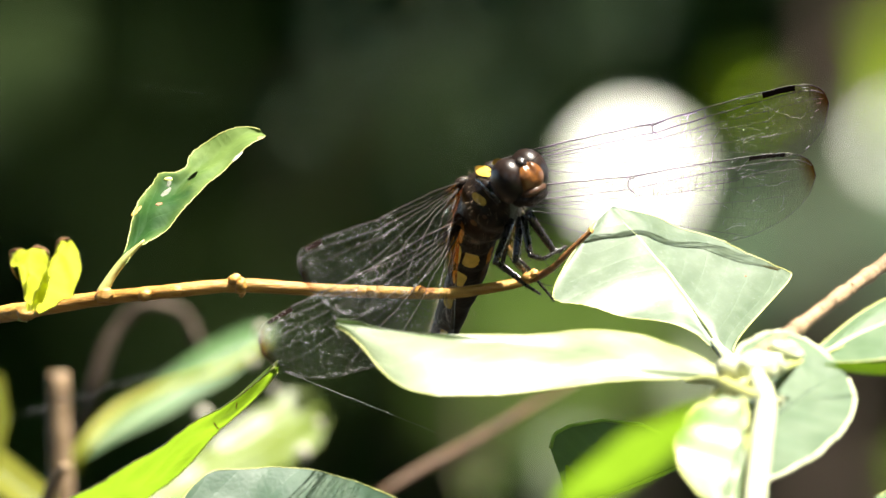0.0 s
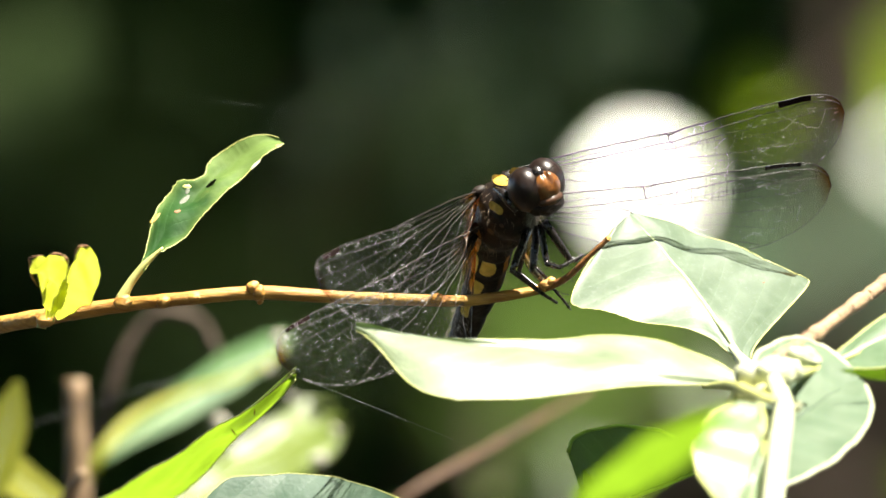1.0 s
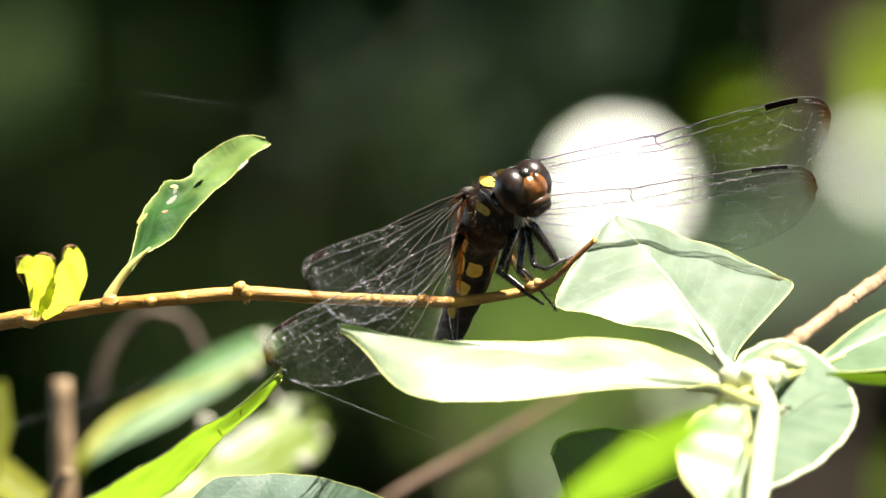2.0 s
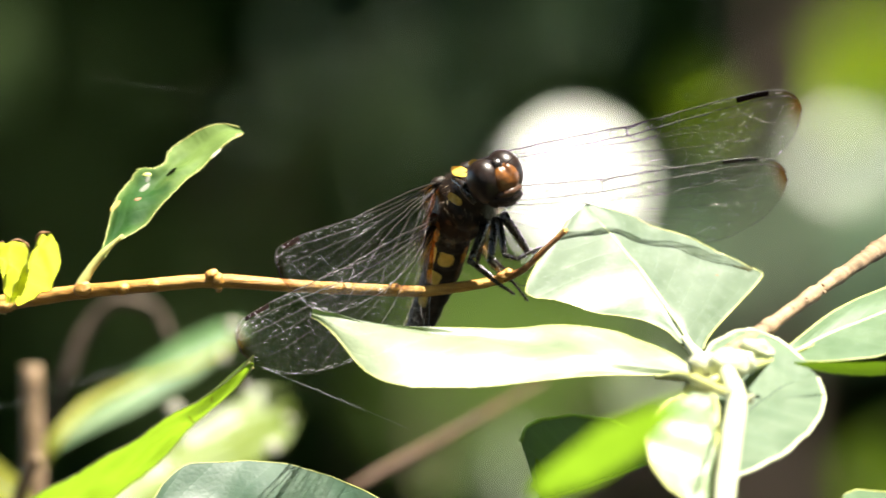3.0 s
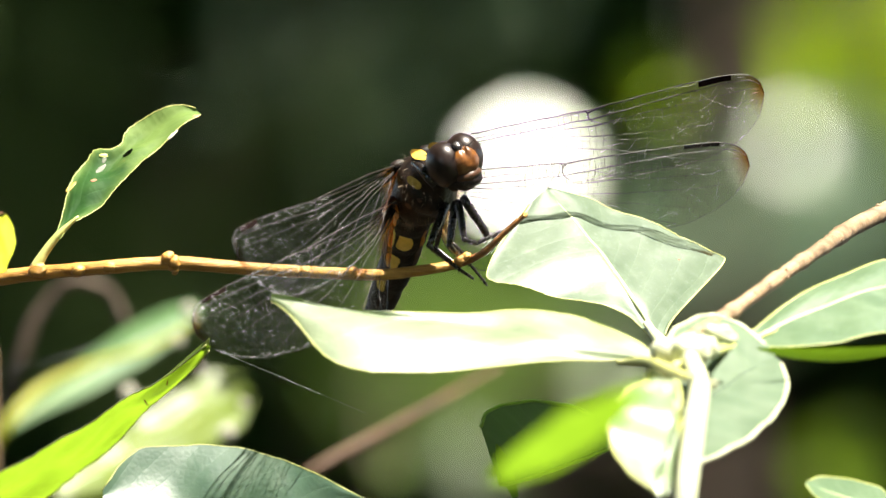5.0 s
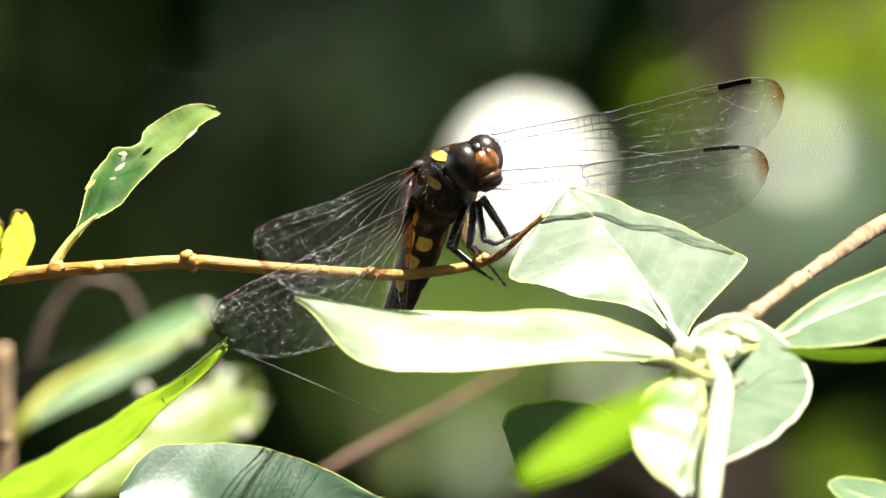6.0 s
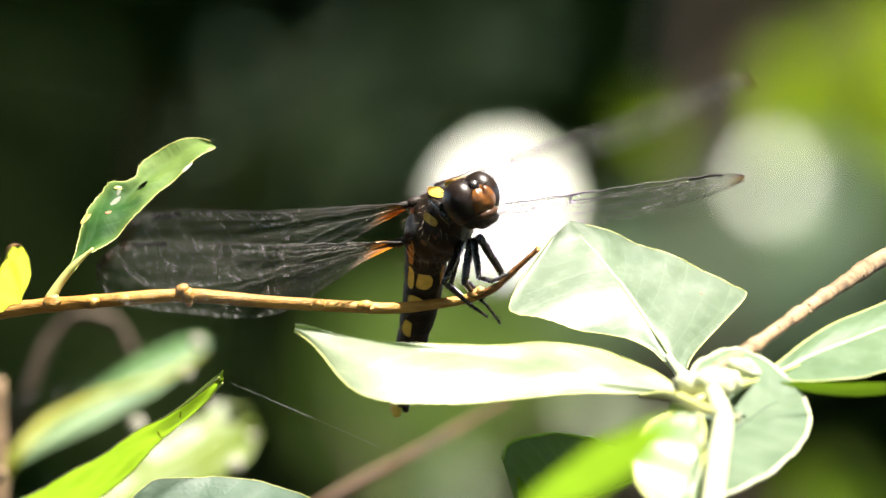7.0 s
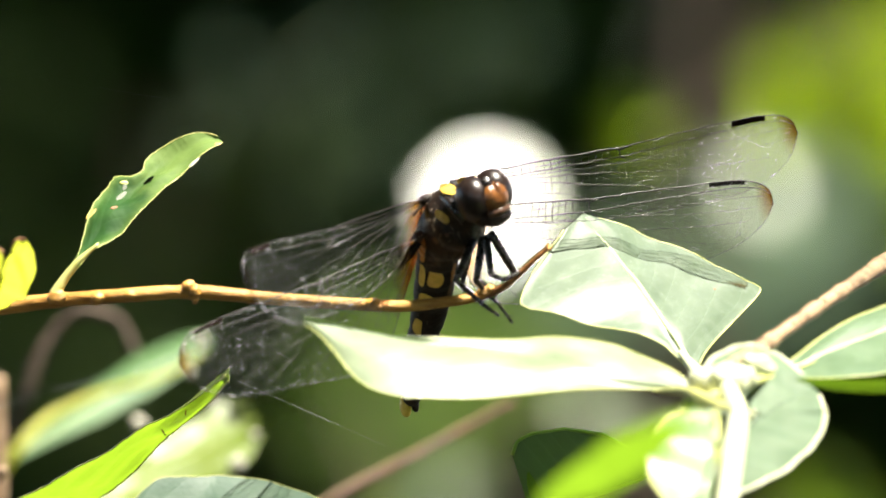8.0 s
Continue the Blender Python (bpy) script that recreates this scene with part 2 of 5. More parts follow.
CHITIN_BROWN = plain_material("brown_chitin", (0.02, 0.009, 0.004), (0.08, 0.03, 0.009), rough=0.42, scale=1500, bump=0.3, depth=0.00005)
RUSSET = plain_material("russet_chitin", (0.16, 0.03, 0.006), (0.34, 0.08, 0.012), rough=0.4, scale=1500, bump=0.3, depth=0.00005)
AMBER = plain_material("amber_chitin", (0.30, 0.10, 0.01), (0.52, 0.22, 0.03), rough=0.4, scale=1500, bump=0.3, depth=0.00004)
YELLOW = plain_material("yellow_marking", (0.55, 0.35, 0.04), (0.78, 0.53, 0.10), rough=0.45, scale=1500, bump=0.3, depth=0.00004)
EYE = plain_material("compound_eye", (0.008, 0.005, 0.004), (0.024, 0.014, 0.011), rough=0.34, scale=3000, bump=0.3, depth=0.00002, coat=0.0, specular=0.35)
FRONS = plain_material("russet_frons", (0.05, 0.016, 0.005), (0.20, 0.075, 0.014), rough=0.34, scale=1500, bump=0.4, depth=0.00004, coat=0.15)
VEIN = plain_material("wing_vein", (0.010, 0.008, 0.007), (0.035, 0.028, 0.022), rough=0.36, specular=0.5, coat=0.32, bump=1.0, depth=0.0001, scale=1500)
VEIN_DARK = plain_material("leading_vein", (0.006, 0.005, 0.004), (0.02, 0.015, 0.012), rough=0.36, specular=0.5, coat=0.15, bump=1.0, depth=0.0001, scale=1500)
STIGMA = plain_material("wing_stigma", (0.003, 0.0015, 0.001), (0.009, 0.0035, 0.002), rough=0.7, specular=0.06)
HAIR = plain_material("pale_hair", (0.14, 0.10, 0.06), (0.3, 0.24, 0.16), rough=0.5)
# Pale tone for wing scratches and for glints painted along veins and edges.
SCUFF_GLINT = plain_material("wing_scuff_and_glint", (0.35, 0.36, 0.36), (0.6, 0.6, 0.58), rough=0.5)
SILK = plain_material("spider_silk", (0.6, 0.62, 0.62), (0.8, 0.8, 0.8), rough=0.25)
SOIL = plain_material("leaf_litter", (0.025, 0.018, 0.010), (0.065, 0.045, 0.026), rough=0.9, scale=9, bump=1.0, depth=0.02)
MEMBRANE = membrane_material()

# ---- building tools ----
UNIT = 2 * REACH * math.tan(radians(FIELD / 2)) / 1568     # one step of the plan, 0.056 mm

DEEP = 0.002                     # one step of depth, metres


def P(a, b, d=0.0):
    """Plan to world: a to the right, b downwards in plan steps as seen from the lens, d steps of 2 mm beyond the perch."""
    y = d * DEEP
    k = UNIT * (1 + y / REACH)
    return Vector(((a - 784) * k, REACH + y, EYE_HEIGHT + (441 - b) * k))


def part(name, bm, material, parent=None, label="", smooth=True):
    """Links a bmesh as one mesh object under a thing or a part."""
    me = bpy.data.meshes.new(name)
    bm.to_mesh(me)
    bm.free()
    for p in me.polygons:
        p.use_smooth = smooth
    me.materials.append(material)
    ob = new(name, me)
    if parent:
        ob.parent = parent
    return tagged(ob, label) if label else ob


def thing(name, at, label, category, group="", kind=""):
    ob = new(name)
    ob.empty_display_size = 0.01
    ob.location = at
    return tagged(ob, label, category, group, kind)


def tube(bm, points, radii, sides=8, caps=True):
    """A tapered tube along points."""
    points = [Vector(p) for p in points]
    if isinstance(radii, (int, float)):
        radii = [radii] * len(points)
    rings, side = [], None
    for k, p in enumerate(points):
        way = (points[min(k + 1, len(points) - 1)] - points[max(k - 1, 0)]).normalized()
        if side is None:
            side = way.orthogonal().normalized()
        side = (side - way * side.dot(way)).normalized()
        up = way.cross(side)
        rings.append([bm.verts.new(p + radii[k] * (math.cos(x) * side + math.sin(x) * up))
                      for x in (2 * math.pi * j / sides for j in range(sides))])
    for r, q in zip(rings, rings[1:]):
        for j in range(sides):
            bm.faces.new((r[j], r[(j + 1) % sides], q[(j + 1) % sides], q[j]))
    if caps:
        bm.faces.new(rings[0][::-1])
        bm.faces.new(rings[-1])
    return bm


def smooth_line(points, steps=8):
    """A smooth line through points, with no overshoot where they are unevenly spaced."""
    p = [Vector(q) for q in points]
    gap = [max(1e-9, (b - a).length) for a, b in zip(p, p[1:])]
    slope = [(b - a) / g for a, b, g in zip(p, p[1:], gap)]
    tang = [slope[0]] + [(slope[k - 1] * gap[k] + slope[k] * gap[k - 1]) / (gap[k - 1] + gap[k]) for k in range(1, len(p) - 1)] + [slope[-1]]
    made = []
    for k in range(len(p) - 1):
        for j in range(steps):
            t = j / steps
            made.append(p[k] * (2 * t ** 3 - 3 * t * t + 1) + tang[k] * gap[k] * (t ** 3 - 2 * t * t + t) + p[k + 1] * (3 * t * t - 2 * t ** 3) + tang[k + 1] * gap[k] * (t ** 3 - t * t))
    return made + [p[-1]]


def spread(values, n):
    """Values drawn out evenly to n steps."""
    return np.interp(np.linspace(0, 1, n), np.linspace(0, 1, len(values)), values).tolist()


def bumpy(points, radii, amount, seed):
    """Uneven radii for bark."""
    return [r * (1 + amount * noise.noise(Vector(p) * 900 + Vector((seed, 0, 0)))) for p, r in zip(points, radii)]


def ball(bm, centre, axes, segments=20, rings=14):
    """An ellipsoid with three axis vectors."""
    centre = Vector(centre)
    m = Matrix((axes[0], axes[1], axes[2])).transposed().to_4x4()
    bmesh.ops.create_uvsphere(bm, u_segments=segments, v_segments=rings, radius=1, matrix=Matrix.Translation(centre) @ m)
    return bm


def profile(table, n):
    """Half-widths of a blade along it, rounded off."""
    t = np.array(table, float)
    xs = np.linspace(0, 1, 241)
    made = []
    for c in (1, 2):
        w = np.interp(xs, t[:, 0], t[:, c])
        pad = np.concatenate((np.full(5, w[0]), w, np.full(5, w[-1])))
        w = np.convolve(pad, np.ones(11) / 11, "valid")
        made.append(np.interp(np.linspace(0, 1, n), xs, w).tolist())
    return made


def blade(name, parent, base, tip, normal, table, material, origin, bow=0.0, sway=0.0, fold=0.12, wave=0.0, seed=0, steps=40, halves=7,
          label="", margin=0.00007, midrib=0.00018, rim=MARGIN, holes=(), curl=0.0, ragged=0.012, rib=None):
    """A leaf blade with midrib and margin. base, tip: world points; table: (share of length, half-width, half-width) in plan steps as seen;
    bow: rise of the middle; fold: how far the halves stand up; curl: turning down of the tip."""
    base, tip = Vector(base), Vector(tip)
    way = tip - base
    n = Vector(normal)
    n = (n - way * n.dot(way) / way.length_squared).normalized()
    side = Vector((way.z, 0, -way.x)).normalized()
    side.y = -side.dot(n) / min(-0.3, n.y)
    k = UNIT * (1 + ((base.y + tip.y) / 2 - REACH) / REACH)
    left, right = profile(table, steps + 1)
    bm = bmesh.new()
    uv = bm.loops.layers.uv.new("UVMap")
    grid, mid = [], []

    def at(s, t, w):
        c = base + way * s + n * (bow * 4 * s * (1 - s) - curl * s ** 3) + side * (sway * 4 * s * (1 - s))
        ripple = wave * noise.noise(Vector((s * 5, t * 1.2, seed)))
        return c + side * (t * w) + n * (fold * abs(t) * abs(w) + ripple)

    for i in range(steps + 1):
        s = i / steps
        row = []
        for j in range(-halves, halves + 1):
            t = j / halves
            w = (left[i] if t < 0 else right[i]) * k * (1 + ragged * (noise.noise(Vector((s * 40, seed + 3 * (t < 0), 0))) + noise.noise(Vector((s * 95, seed + 3 * (t < 0), 5)))))
            row.append(bm.verts.new(at(s, t, w) - origin))
        grid.append(row)
        mid.append(at(s, 0, 0) - origin)
    cols = 2 * halves
    for i in range(steps):
        for j in range(cols):
            cs, ct = (i + 0.5) / steps, (j + 0.5) / halves - 1
            if any((cs - a) ** 2 / e ** 2 + (ct - b) ** 2 / f ** 2 < 1 + 0.5 * noise.noise(Vector((cs * 30, ct * 9, seed))) for a, b, e, f in holes):
                continue
            face = bm.faces.new((grid[i][j], grid[i][j + 1], grid[i + 1][j + 1], grid[i + 1][j]))
            for loop, (u, v) in zip(face.loops, ((i, j), (i, j + 1), (i + 1, j + 1), (i + 1, j))):
                loop[uv].uv = (u / steps, v / halves - 1)
    loose = [v for v in bm.verts if not v.link_faces]
    edge = [grid[i][0].co.copy() for i in range(steps + 1)], [grid[i][cols].co.copy() for i in range(steps + 1)]
    bmesh.ops.delete(bm, geom=loose, context="VERTS")
    ob = part(name, bm, material, parent, label)
    if midrib:
        part("midrib", tube(bmesh.new(), [p - n * midrib * 0.35 for p in mid], spread([midrib, midrib * 0.8, midrib * 0.25], steps + 1), 6), rib or MIDRIB, ob, "midrib coloured as a thin shadow line" if rib else "pale raised midrib")
    if margin:
        for line in edge:
            part("margin", tube(bmesh.new(), line, [margin * (1 + 0.4 * noise.noise(p * 1500)) for p in line], 5), rim, ob)
    return ob

# ---- ground and thicket ----
def ground():
    """Leaf litter, one sheet to the horizon, finer near the shrub."""
    bm = bmesh.new()
    ring_r = [0.0] + [0.25 * 1.32 ** k for k in range(34)]
    rows = []
    for r in ring_r:
        rows.append([bm.verts.new((r * math.cos(a), r * math.sin(a) + 1, 0.05 * noise.noise(Vector((r * math.cos(a), r * math.sin(a), 0))) * min(1, r) - 0.02))
                     for a in (2 * math.pi * j / 48 for j in range(48))] if r else None)
    hub = bm.verts.new((0, 1, -0.02))
    for j in range(48):
        bm.faces.new((hub, rows[1][j], rows[1][(j + 1) % 48]))
    for a, b in zip(rows[1:], rows[2:]):
        for j in range(48):
            bm.faces.new((a[j], b[j], b[(j + 1) % 48], a[(j + 1) % 48]))
    tagged(part("ground", bm, SOIL), "brown leaf litter on bare forest soil", "ground", kind="structure")


def leaf_cloud(name, count, place, size, material, seed, parent=None, lean=1.0):
    """Many small folded leaves. place(rng): a point."""
    rng = random.Random(seed)
    verts, faces, uvs = [], [], []
    for _ in range(count):
        p = place(rng)
        turn = Euler((rng.uniform(-lean, lean), rng.uniform(-0.9, 0.9), rng.uniform(0, 6.28))).to_matrix()
        ln = size * rng.uniform(0.6, 1.3)
        w = ln * rng.uniform(0.2, 0.3)
        k = len(verts)
        for x, y, z in ((0, 0, 0), (0.35, 0.8, 0.12), (0.35, 0, 0), (0.35, -0.8, 0.12), (0.7, 0.8, 0.1), (0.7, 0, 0), (0.7, -0.8, 0.1), (1, 0, -0.1)):
            verts.append(p + turn @ Vector((x * ln, y * w, z * w)))
        faces += [(k, k + 2, k + 1), (k, k + 3, k + 2), (k + 1, k + 2, k + 5, k + 4), (k + 2, k + 3, k + 6, k + 5), (k + 4, k + 5, k + 7), (k + 5, k + 6, k + 7)]
    me = bpy.data.meshes.new(name)
    me.from_pydata(verts, [], faces)
    me.uv_layers.new(name="UVMap")
    me.materials.append(material)
    ob = new(name, me)
    if parent:
        ob.parent = parent
    return ob


def thicket(at, turn, seed, wide=1.6, tall=3.0, count=15000, leaf=0.13):
    """A dense shrub: stems from the ground and a mass of leaves."""
    base = thing("shrub", at, "dense dark green shrub in the shade of the thicket", "shrub", "thicket shrubs")
    base.rotation_euler = (0, 0, radians(turn))
    rng = random.Random(seed)
    for _ in range(7):
        x, y = rng.uniform(-0.7, 0.7) * wide, rng.uniform(-0.25, 0.25)
        pts = smooth_line([(x, y, -0.05), (x + rng.uniform(-.1, .1), y + rng.uniform(-.1, .1), tall * 0.35), (x + rng.uniform(-.3, .3), y + rng.uniform(-.2, .2), tall * 0.65),
                           (x + rng.uniform(-.4, .4), y + rng.uniform(-.3, .3), tall * 0.95)], 5)
        part("stem", tube(bmesh.new(), pts, spread([0.02, 0.014, 0.009, 0.003], len(pts)), 7), WOOD_FAR, base)

    def place(r):
        z = tall * r.random() ** 0.8
        return Vector((r.uniform(-1, 1) * wide * (1 - 0.25 * (z / tall) ** 3), r.gauss(0, 0.24), z + 0.05))
    tagged(leaf_cloud("foliage", count, place, leaf, LEAF_FAR, seed, base, 1.6), "dark green shrub foliage", kind="stuff")
    return base


def tree(at, seed, half=3.4, count=17000):
    """An unseen tree, added so its crown closes the sky over the thicket, open where the sun falls on the perch."""
    base = thing("tree", at, "added unseen tree, its dense crown shading the thicket", "tree", "trees of the thicket")
    rng = random.Random(seed)
    trunk = smooth_line([(0, 0, -0.1), (0.05, 0.03, 1.5), (-0.04, 0.05, 3.0), (0.05, 0, 4.3)], 6)
    part("trunk", tube(bmesh.new(), trunk, spread([0.17, 0.13, 0.1, 0.05], len(trunk)), 12), WOOD_FAR, base)
    for k in range(9):
        a = 2 * math.pi * k / 9 + rng.uniform(-.3, .3)
        limb = smooth_line([(0, 0, 2.9 + 0.12 * k), (math.cos(a) * 1.2, math.sin(a) * 1.2, 3.6), (math.cos(a) * half * 0.85, math.sin(a) * half * 0.85, 4.0)], 5)
        part("limb", tube(bmesh.new(), limb, spread([0.05, 0.03, 0.008], len(limb)), 7), WOOD_FAR, base)
    foot = Vector(at)

    def place(r):
        while True:
            p = Vector((r.uniform(-half, half), r.uniform(-half, half), r.uniform(3.5, 4.5) + 0.25 * r.gauss(0, 1)))
            w = p + foot
            x = w.x - SUN.x / SUN.z * (w.z - 1.2)
            y = w.y - SUN.y / SUN.z * (w.z - 1.2)
            if not (abs(x - 0.03) < 0.30 and 1.3 < y < 7.5):
                return p
    tagged(leaf_cloud("crown", count, place, 0.24, LEAF_FAR, seed, base), "dense dark green crown added to block sky light", kind="stuff")


ground()
# Trees out of view, added only to darken the thicket.
for k, (x, y) in enumerate(((-3.2, -1.9), (3.2, -1.9), (-3.2, 4.7), (3.4, 4.7), (-3.2, 11.3), (3.3, 11.4))):
    tree((x, y, 0), 60 + k)
thicket((0.0, 9.8, 0), 0, 3)
thicket((0.1, 11.8, 0), 0, 5, 2.4, 3.4, 17000)
thicket((0.0, 15.2, 0), 0, 6, 4.5, 3.4, 20000)
thicket((0.0, 21.0, 0), 0, 7, 9.0, 5.0, 16000, 0.32)
# Shrubs out of view, added to close in the light and reflections.
for k, (x, y, turn) in enumerate(((-1.9, 7.8, 50), (2.0, 8.0, -50), (0.2, -2.6, 180), (-2.4, 0.0, 95), (2.5, 0.2, 85))):
    thicket((x, y, 0), turn, 11 + k, 1.5, 2.6, 8000)


# ---- out-of-focus sprigs between perch and thicket ----
OVAL = [(0, 3, 3), (0.12, 50, 50), (0.35, 88, 88), (0.6, 92, 92), (0.85, 55, 55), (1, 4, 4)]


def sprig(label, material, leaves, stem, group="", stem_r=0.0022, shaped=(0.003, 0.05, 0.002), stalk=WOOD_FAR):
    """A stem from the ground with the given leaves: each (a, b, d, length, heading, facing, breadth)."""
    foot = Vector((stem[0].x, stem[0].y, 0))
    base = thing("sprig", foot, label, "plant", group)
    line = smooth_line([Vector((foot.x, foot.y, -0.02))] + stem, 6)
    part("stem", tube(bmesh.new(), [p - foot for p in line], spread([stem_r * 1.6, stem_r, stem_r * 0.6], len(line)), 7), WOOD_FAR, base)
    for k, (a, b, d, length, heading, facing, breadth) in enumerate(leaves):
        c = P(a, b, d)
        h = Vector((math.cos(radians(heading)), 0, math.sin(radians(heading))))
        f = Vector(facing).normalized()
        h = (h - f * h.dot(f)).normalized() * length / 1000 / 2
        scale = breadth * length / 1000 / 2 / (92 * UNIT * (1 + d * DEEP / REACH))
        blade("leaf", base, c - h, c + h, facing, [(s, x * scale, y * scale) for s, x, y in OVAL], material, foot, bow=shaped[0], fold=shaped[1], wave=shaped[2], seed=k,
              steps=14, halves=4, margin=0, midrib=0.0003)
        near = min(line, key=lambda p: (p - (c - h)).length)
        part("petiole", tube(bmesh.new(), [near - foot, c - h - foot], 0.0005, 5), stalk, base)
    return base


GLINT = (SUN + Vector((0, -1, 0))).normalized()      # the facing that mirrors the sun to the lens
tilt = lambda x, y, z: tuple((GLINT + Vector((x, y, z))).normalized())
BACKLIT = (0.0, -0.89, -0.45)
DUSKY = (0.0, -0.96, -0.28)
SIDELIT = (0.12, -0.99, 0.06)
sprig("glossy wet leaves mirroring the sun, on a thin stem", LEAF_WET,
      [(950, 330, 2500, 25, 170, tilt(0, 0, 0), 0.95), (1425, 285, 1700, 12, 20, tilt(0.10, 0.08, 0), 0.9)],
      [P(1180, 1400, 2700), P(1200, 800, 2700), P(1190, 420, 2600), P(1150, 330, 2550)], "background sprigs", shaped=(0.0004, 0.0, 0.0003))
sprig("pale green leaves in soft sunlight on a thin stem", LEAF,
      [(1270, 420, 2500, 80, 10, (0.1, -0.95, 0.12), 0.5), (1130, 470, 2400, 70, 200, (0.1, -0.98, 0.1), 0.5), (1480, 440, 2450, 90, 40, (0.2, -0.95, 0.1), 0.5), (1420, 340, 2550, 70, 30, (0.0, -0.95, 0.25), 0.6)],
      [P(1380, 1400, 2700), P(1350, 800, 2600), P(1300, 520, 2500), P(1290, 380, 2500)], "background sprigs")
sprig("lime green leaves lit through by the sun", LEAF_GLOW,
      [(1440, 60, 1150, 22, 80, BACKLIT, 0.5), (1462, 150, 1200, 24, 60, BACKLIT, 0.5), (1178, 178, 900, 13, 120, DUSKY, 0.9), 
       (1690, 60, 1250, 60, 85, BACKLIT, 0.55), (1720, 260, 1250, 56, 95, BACKLIT, 0.55), (1640, 150, 1200, 22, 75, BACKLIT, 0.5), (1560, 20, 1250, 20, 60, DUSKY, 0.7)],
      [P(1960, 1500, 1400), P(1860, 700, 1300), P(1700, 330, 1250), P(1560, -60, 1200)], "background sprigs", stem_r=0.0012)
sprig("green leaves in half shade on a thin stem", LEAF_LIME,
      [(720, 640, 1500, 56, 60, (0.1, -0.98, 0.0), 0.6), (830, 700, 1500, 56, 20, (0.1, -0.98, 0.0), 0.55), (712, 862, 400, 4, 40, BACKLIT, 0.8),
       (1500, 830, 900, 18, 60, BACKLIT, 0.6), (1570, 900, 900, 20, 20, DUSKY, 0.55), (960, 560, 1550, 50, 160, (0.1, -0.95, 0.05), 0.5)],
      [P(1000, 1500, 1600), P(950, 1000, 1550), P(800, 760, 1520), P(700, 660, 1500)], "background sprigs")
sprig("pale leaves deep in the shrub", LEAF_GLOSS,
      [(1090, 705, 800, 12, 30, tilt(0.16, 0.12, 0), 0.6), (1165, 745, 800, 9, 70, tilt(0.2, 0.1, 0), 0.7), (865, 850, 900, 14, 150, (0.1, -0.95, 0.25), 0.7)],
      [P(1000, 1500, 1400), P(1000, 1000, 1100), P(1080, 800, 800)], "background sprigs")


DIM = (0.0, -0.985, -0.16)
# Shade comes from the dark colour and grazing facing, not from cover.
sprig("dull green leaves, deep shade put into their colour", LEAF_DIMMED,
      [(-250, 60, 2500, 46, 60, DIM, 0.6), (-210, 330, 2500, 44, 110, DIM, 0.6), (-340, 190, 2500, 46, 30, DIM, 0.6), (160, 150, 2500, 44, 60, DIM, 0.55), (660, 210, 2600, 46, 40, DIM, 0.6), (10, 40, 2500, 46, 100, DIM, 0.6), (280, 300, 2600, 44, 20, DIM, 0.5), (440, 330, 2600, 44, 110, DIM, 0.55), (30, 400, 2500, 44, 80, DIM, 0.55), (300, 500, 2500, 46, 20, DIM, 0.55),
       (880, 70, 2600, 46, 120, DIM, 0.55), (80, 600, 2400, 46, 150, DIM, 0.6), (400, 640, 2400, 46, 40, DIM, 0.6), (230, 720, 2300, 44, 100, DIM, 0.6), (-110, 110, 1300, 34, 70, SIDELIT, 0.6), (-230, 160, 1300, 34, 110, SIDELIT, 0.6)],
      [P(300, 1500, 2800), P(330, 900, 2700), P(360, 560, 2650), P(380, 200, 2650)], "background sprigs", stalk=LEAF_DIMMED)
# The dimness is in the leaf colour; this sprig stands in the sun gap.
sprig("bluish green leaves, shade put into their near-black colour", LEAF_BLUISH,
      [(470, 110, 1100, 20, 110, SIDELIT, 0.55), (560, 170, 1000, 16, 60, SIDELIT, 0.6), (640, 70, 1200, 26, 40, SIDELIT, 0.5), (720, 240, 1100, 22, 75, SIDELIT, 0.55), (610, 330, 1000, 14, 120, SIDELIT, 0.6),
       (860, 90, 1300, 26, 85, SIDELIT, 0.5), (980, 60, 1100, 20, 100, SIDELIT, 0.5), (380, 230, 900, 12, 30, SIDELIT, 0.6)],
      [P(600, 1500, 1500), P(590, 900, 1400), P(560, 500, 1300), P(580, 150, 1200)], "background sprigs", stem_r=0.0012, stalk=LEAF_DIMMED)


# ---- the orange twig ----
def spot_on(leaf, origin, a, b, turn, long, broad, material, name, label):
    """A flat speck lying on the near face of a leaf, its half sizes in plan steps."""
    me = leaf.data
    tree_of = BVHTree.FromPolygons([v.co.copy() for v in me.vertices], [tuple(p.vertices) for p in me.polygons])
    eye = P(a, b, -60) - origin
    hit, n, _, _ = tree_of.ray_cast(eye, P(a, b, 60) - P(a, b, -60))
    if hit is None:
        hit, n, _, _ = tree_of.find_nearest(P(a, b, 0) - origin)
    n = n if n.y < 0 else -n
    way = Vector((math.cos(radians(turn)), 0, math.sin(radians(turn))))
    way = (way - n * way.dot(n)).normalized()
    bm = ball(bmesh.new(), hit, [way * long * UNIT, n.cross(way) * broad * UNIT, n * 1.1 * UNIT], 14, 8)
    for v in bm.verts:
        v.co += 0.00006 * Vector((noise.noise(v.co * 4000), 0, noise.noise(v.co * 4000 + Vector((9, 9, 9)))))
    return part(name, bm, material, leaf, label)


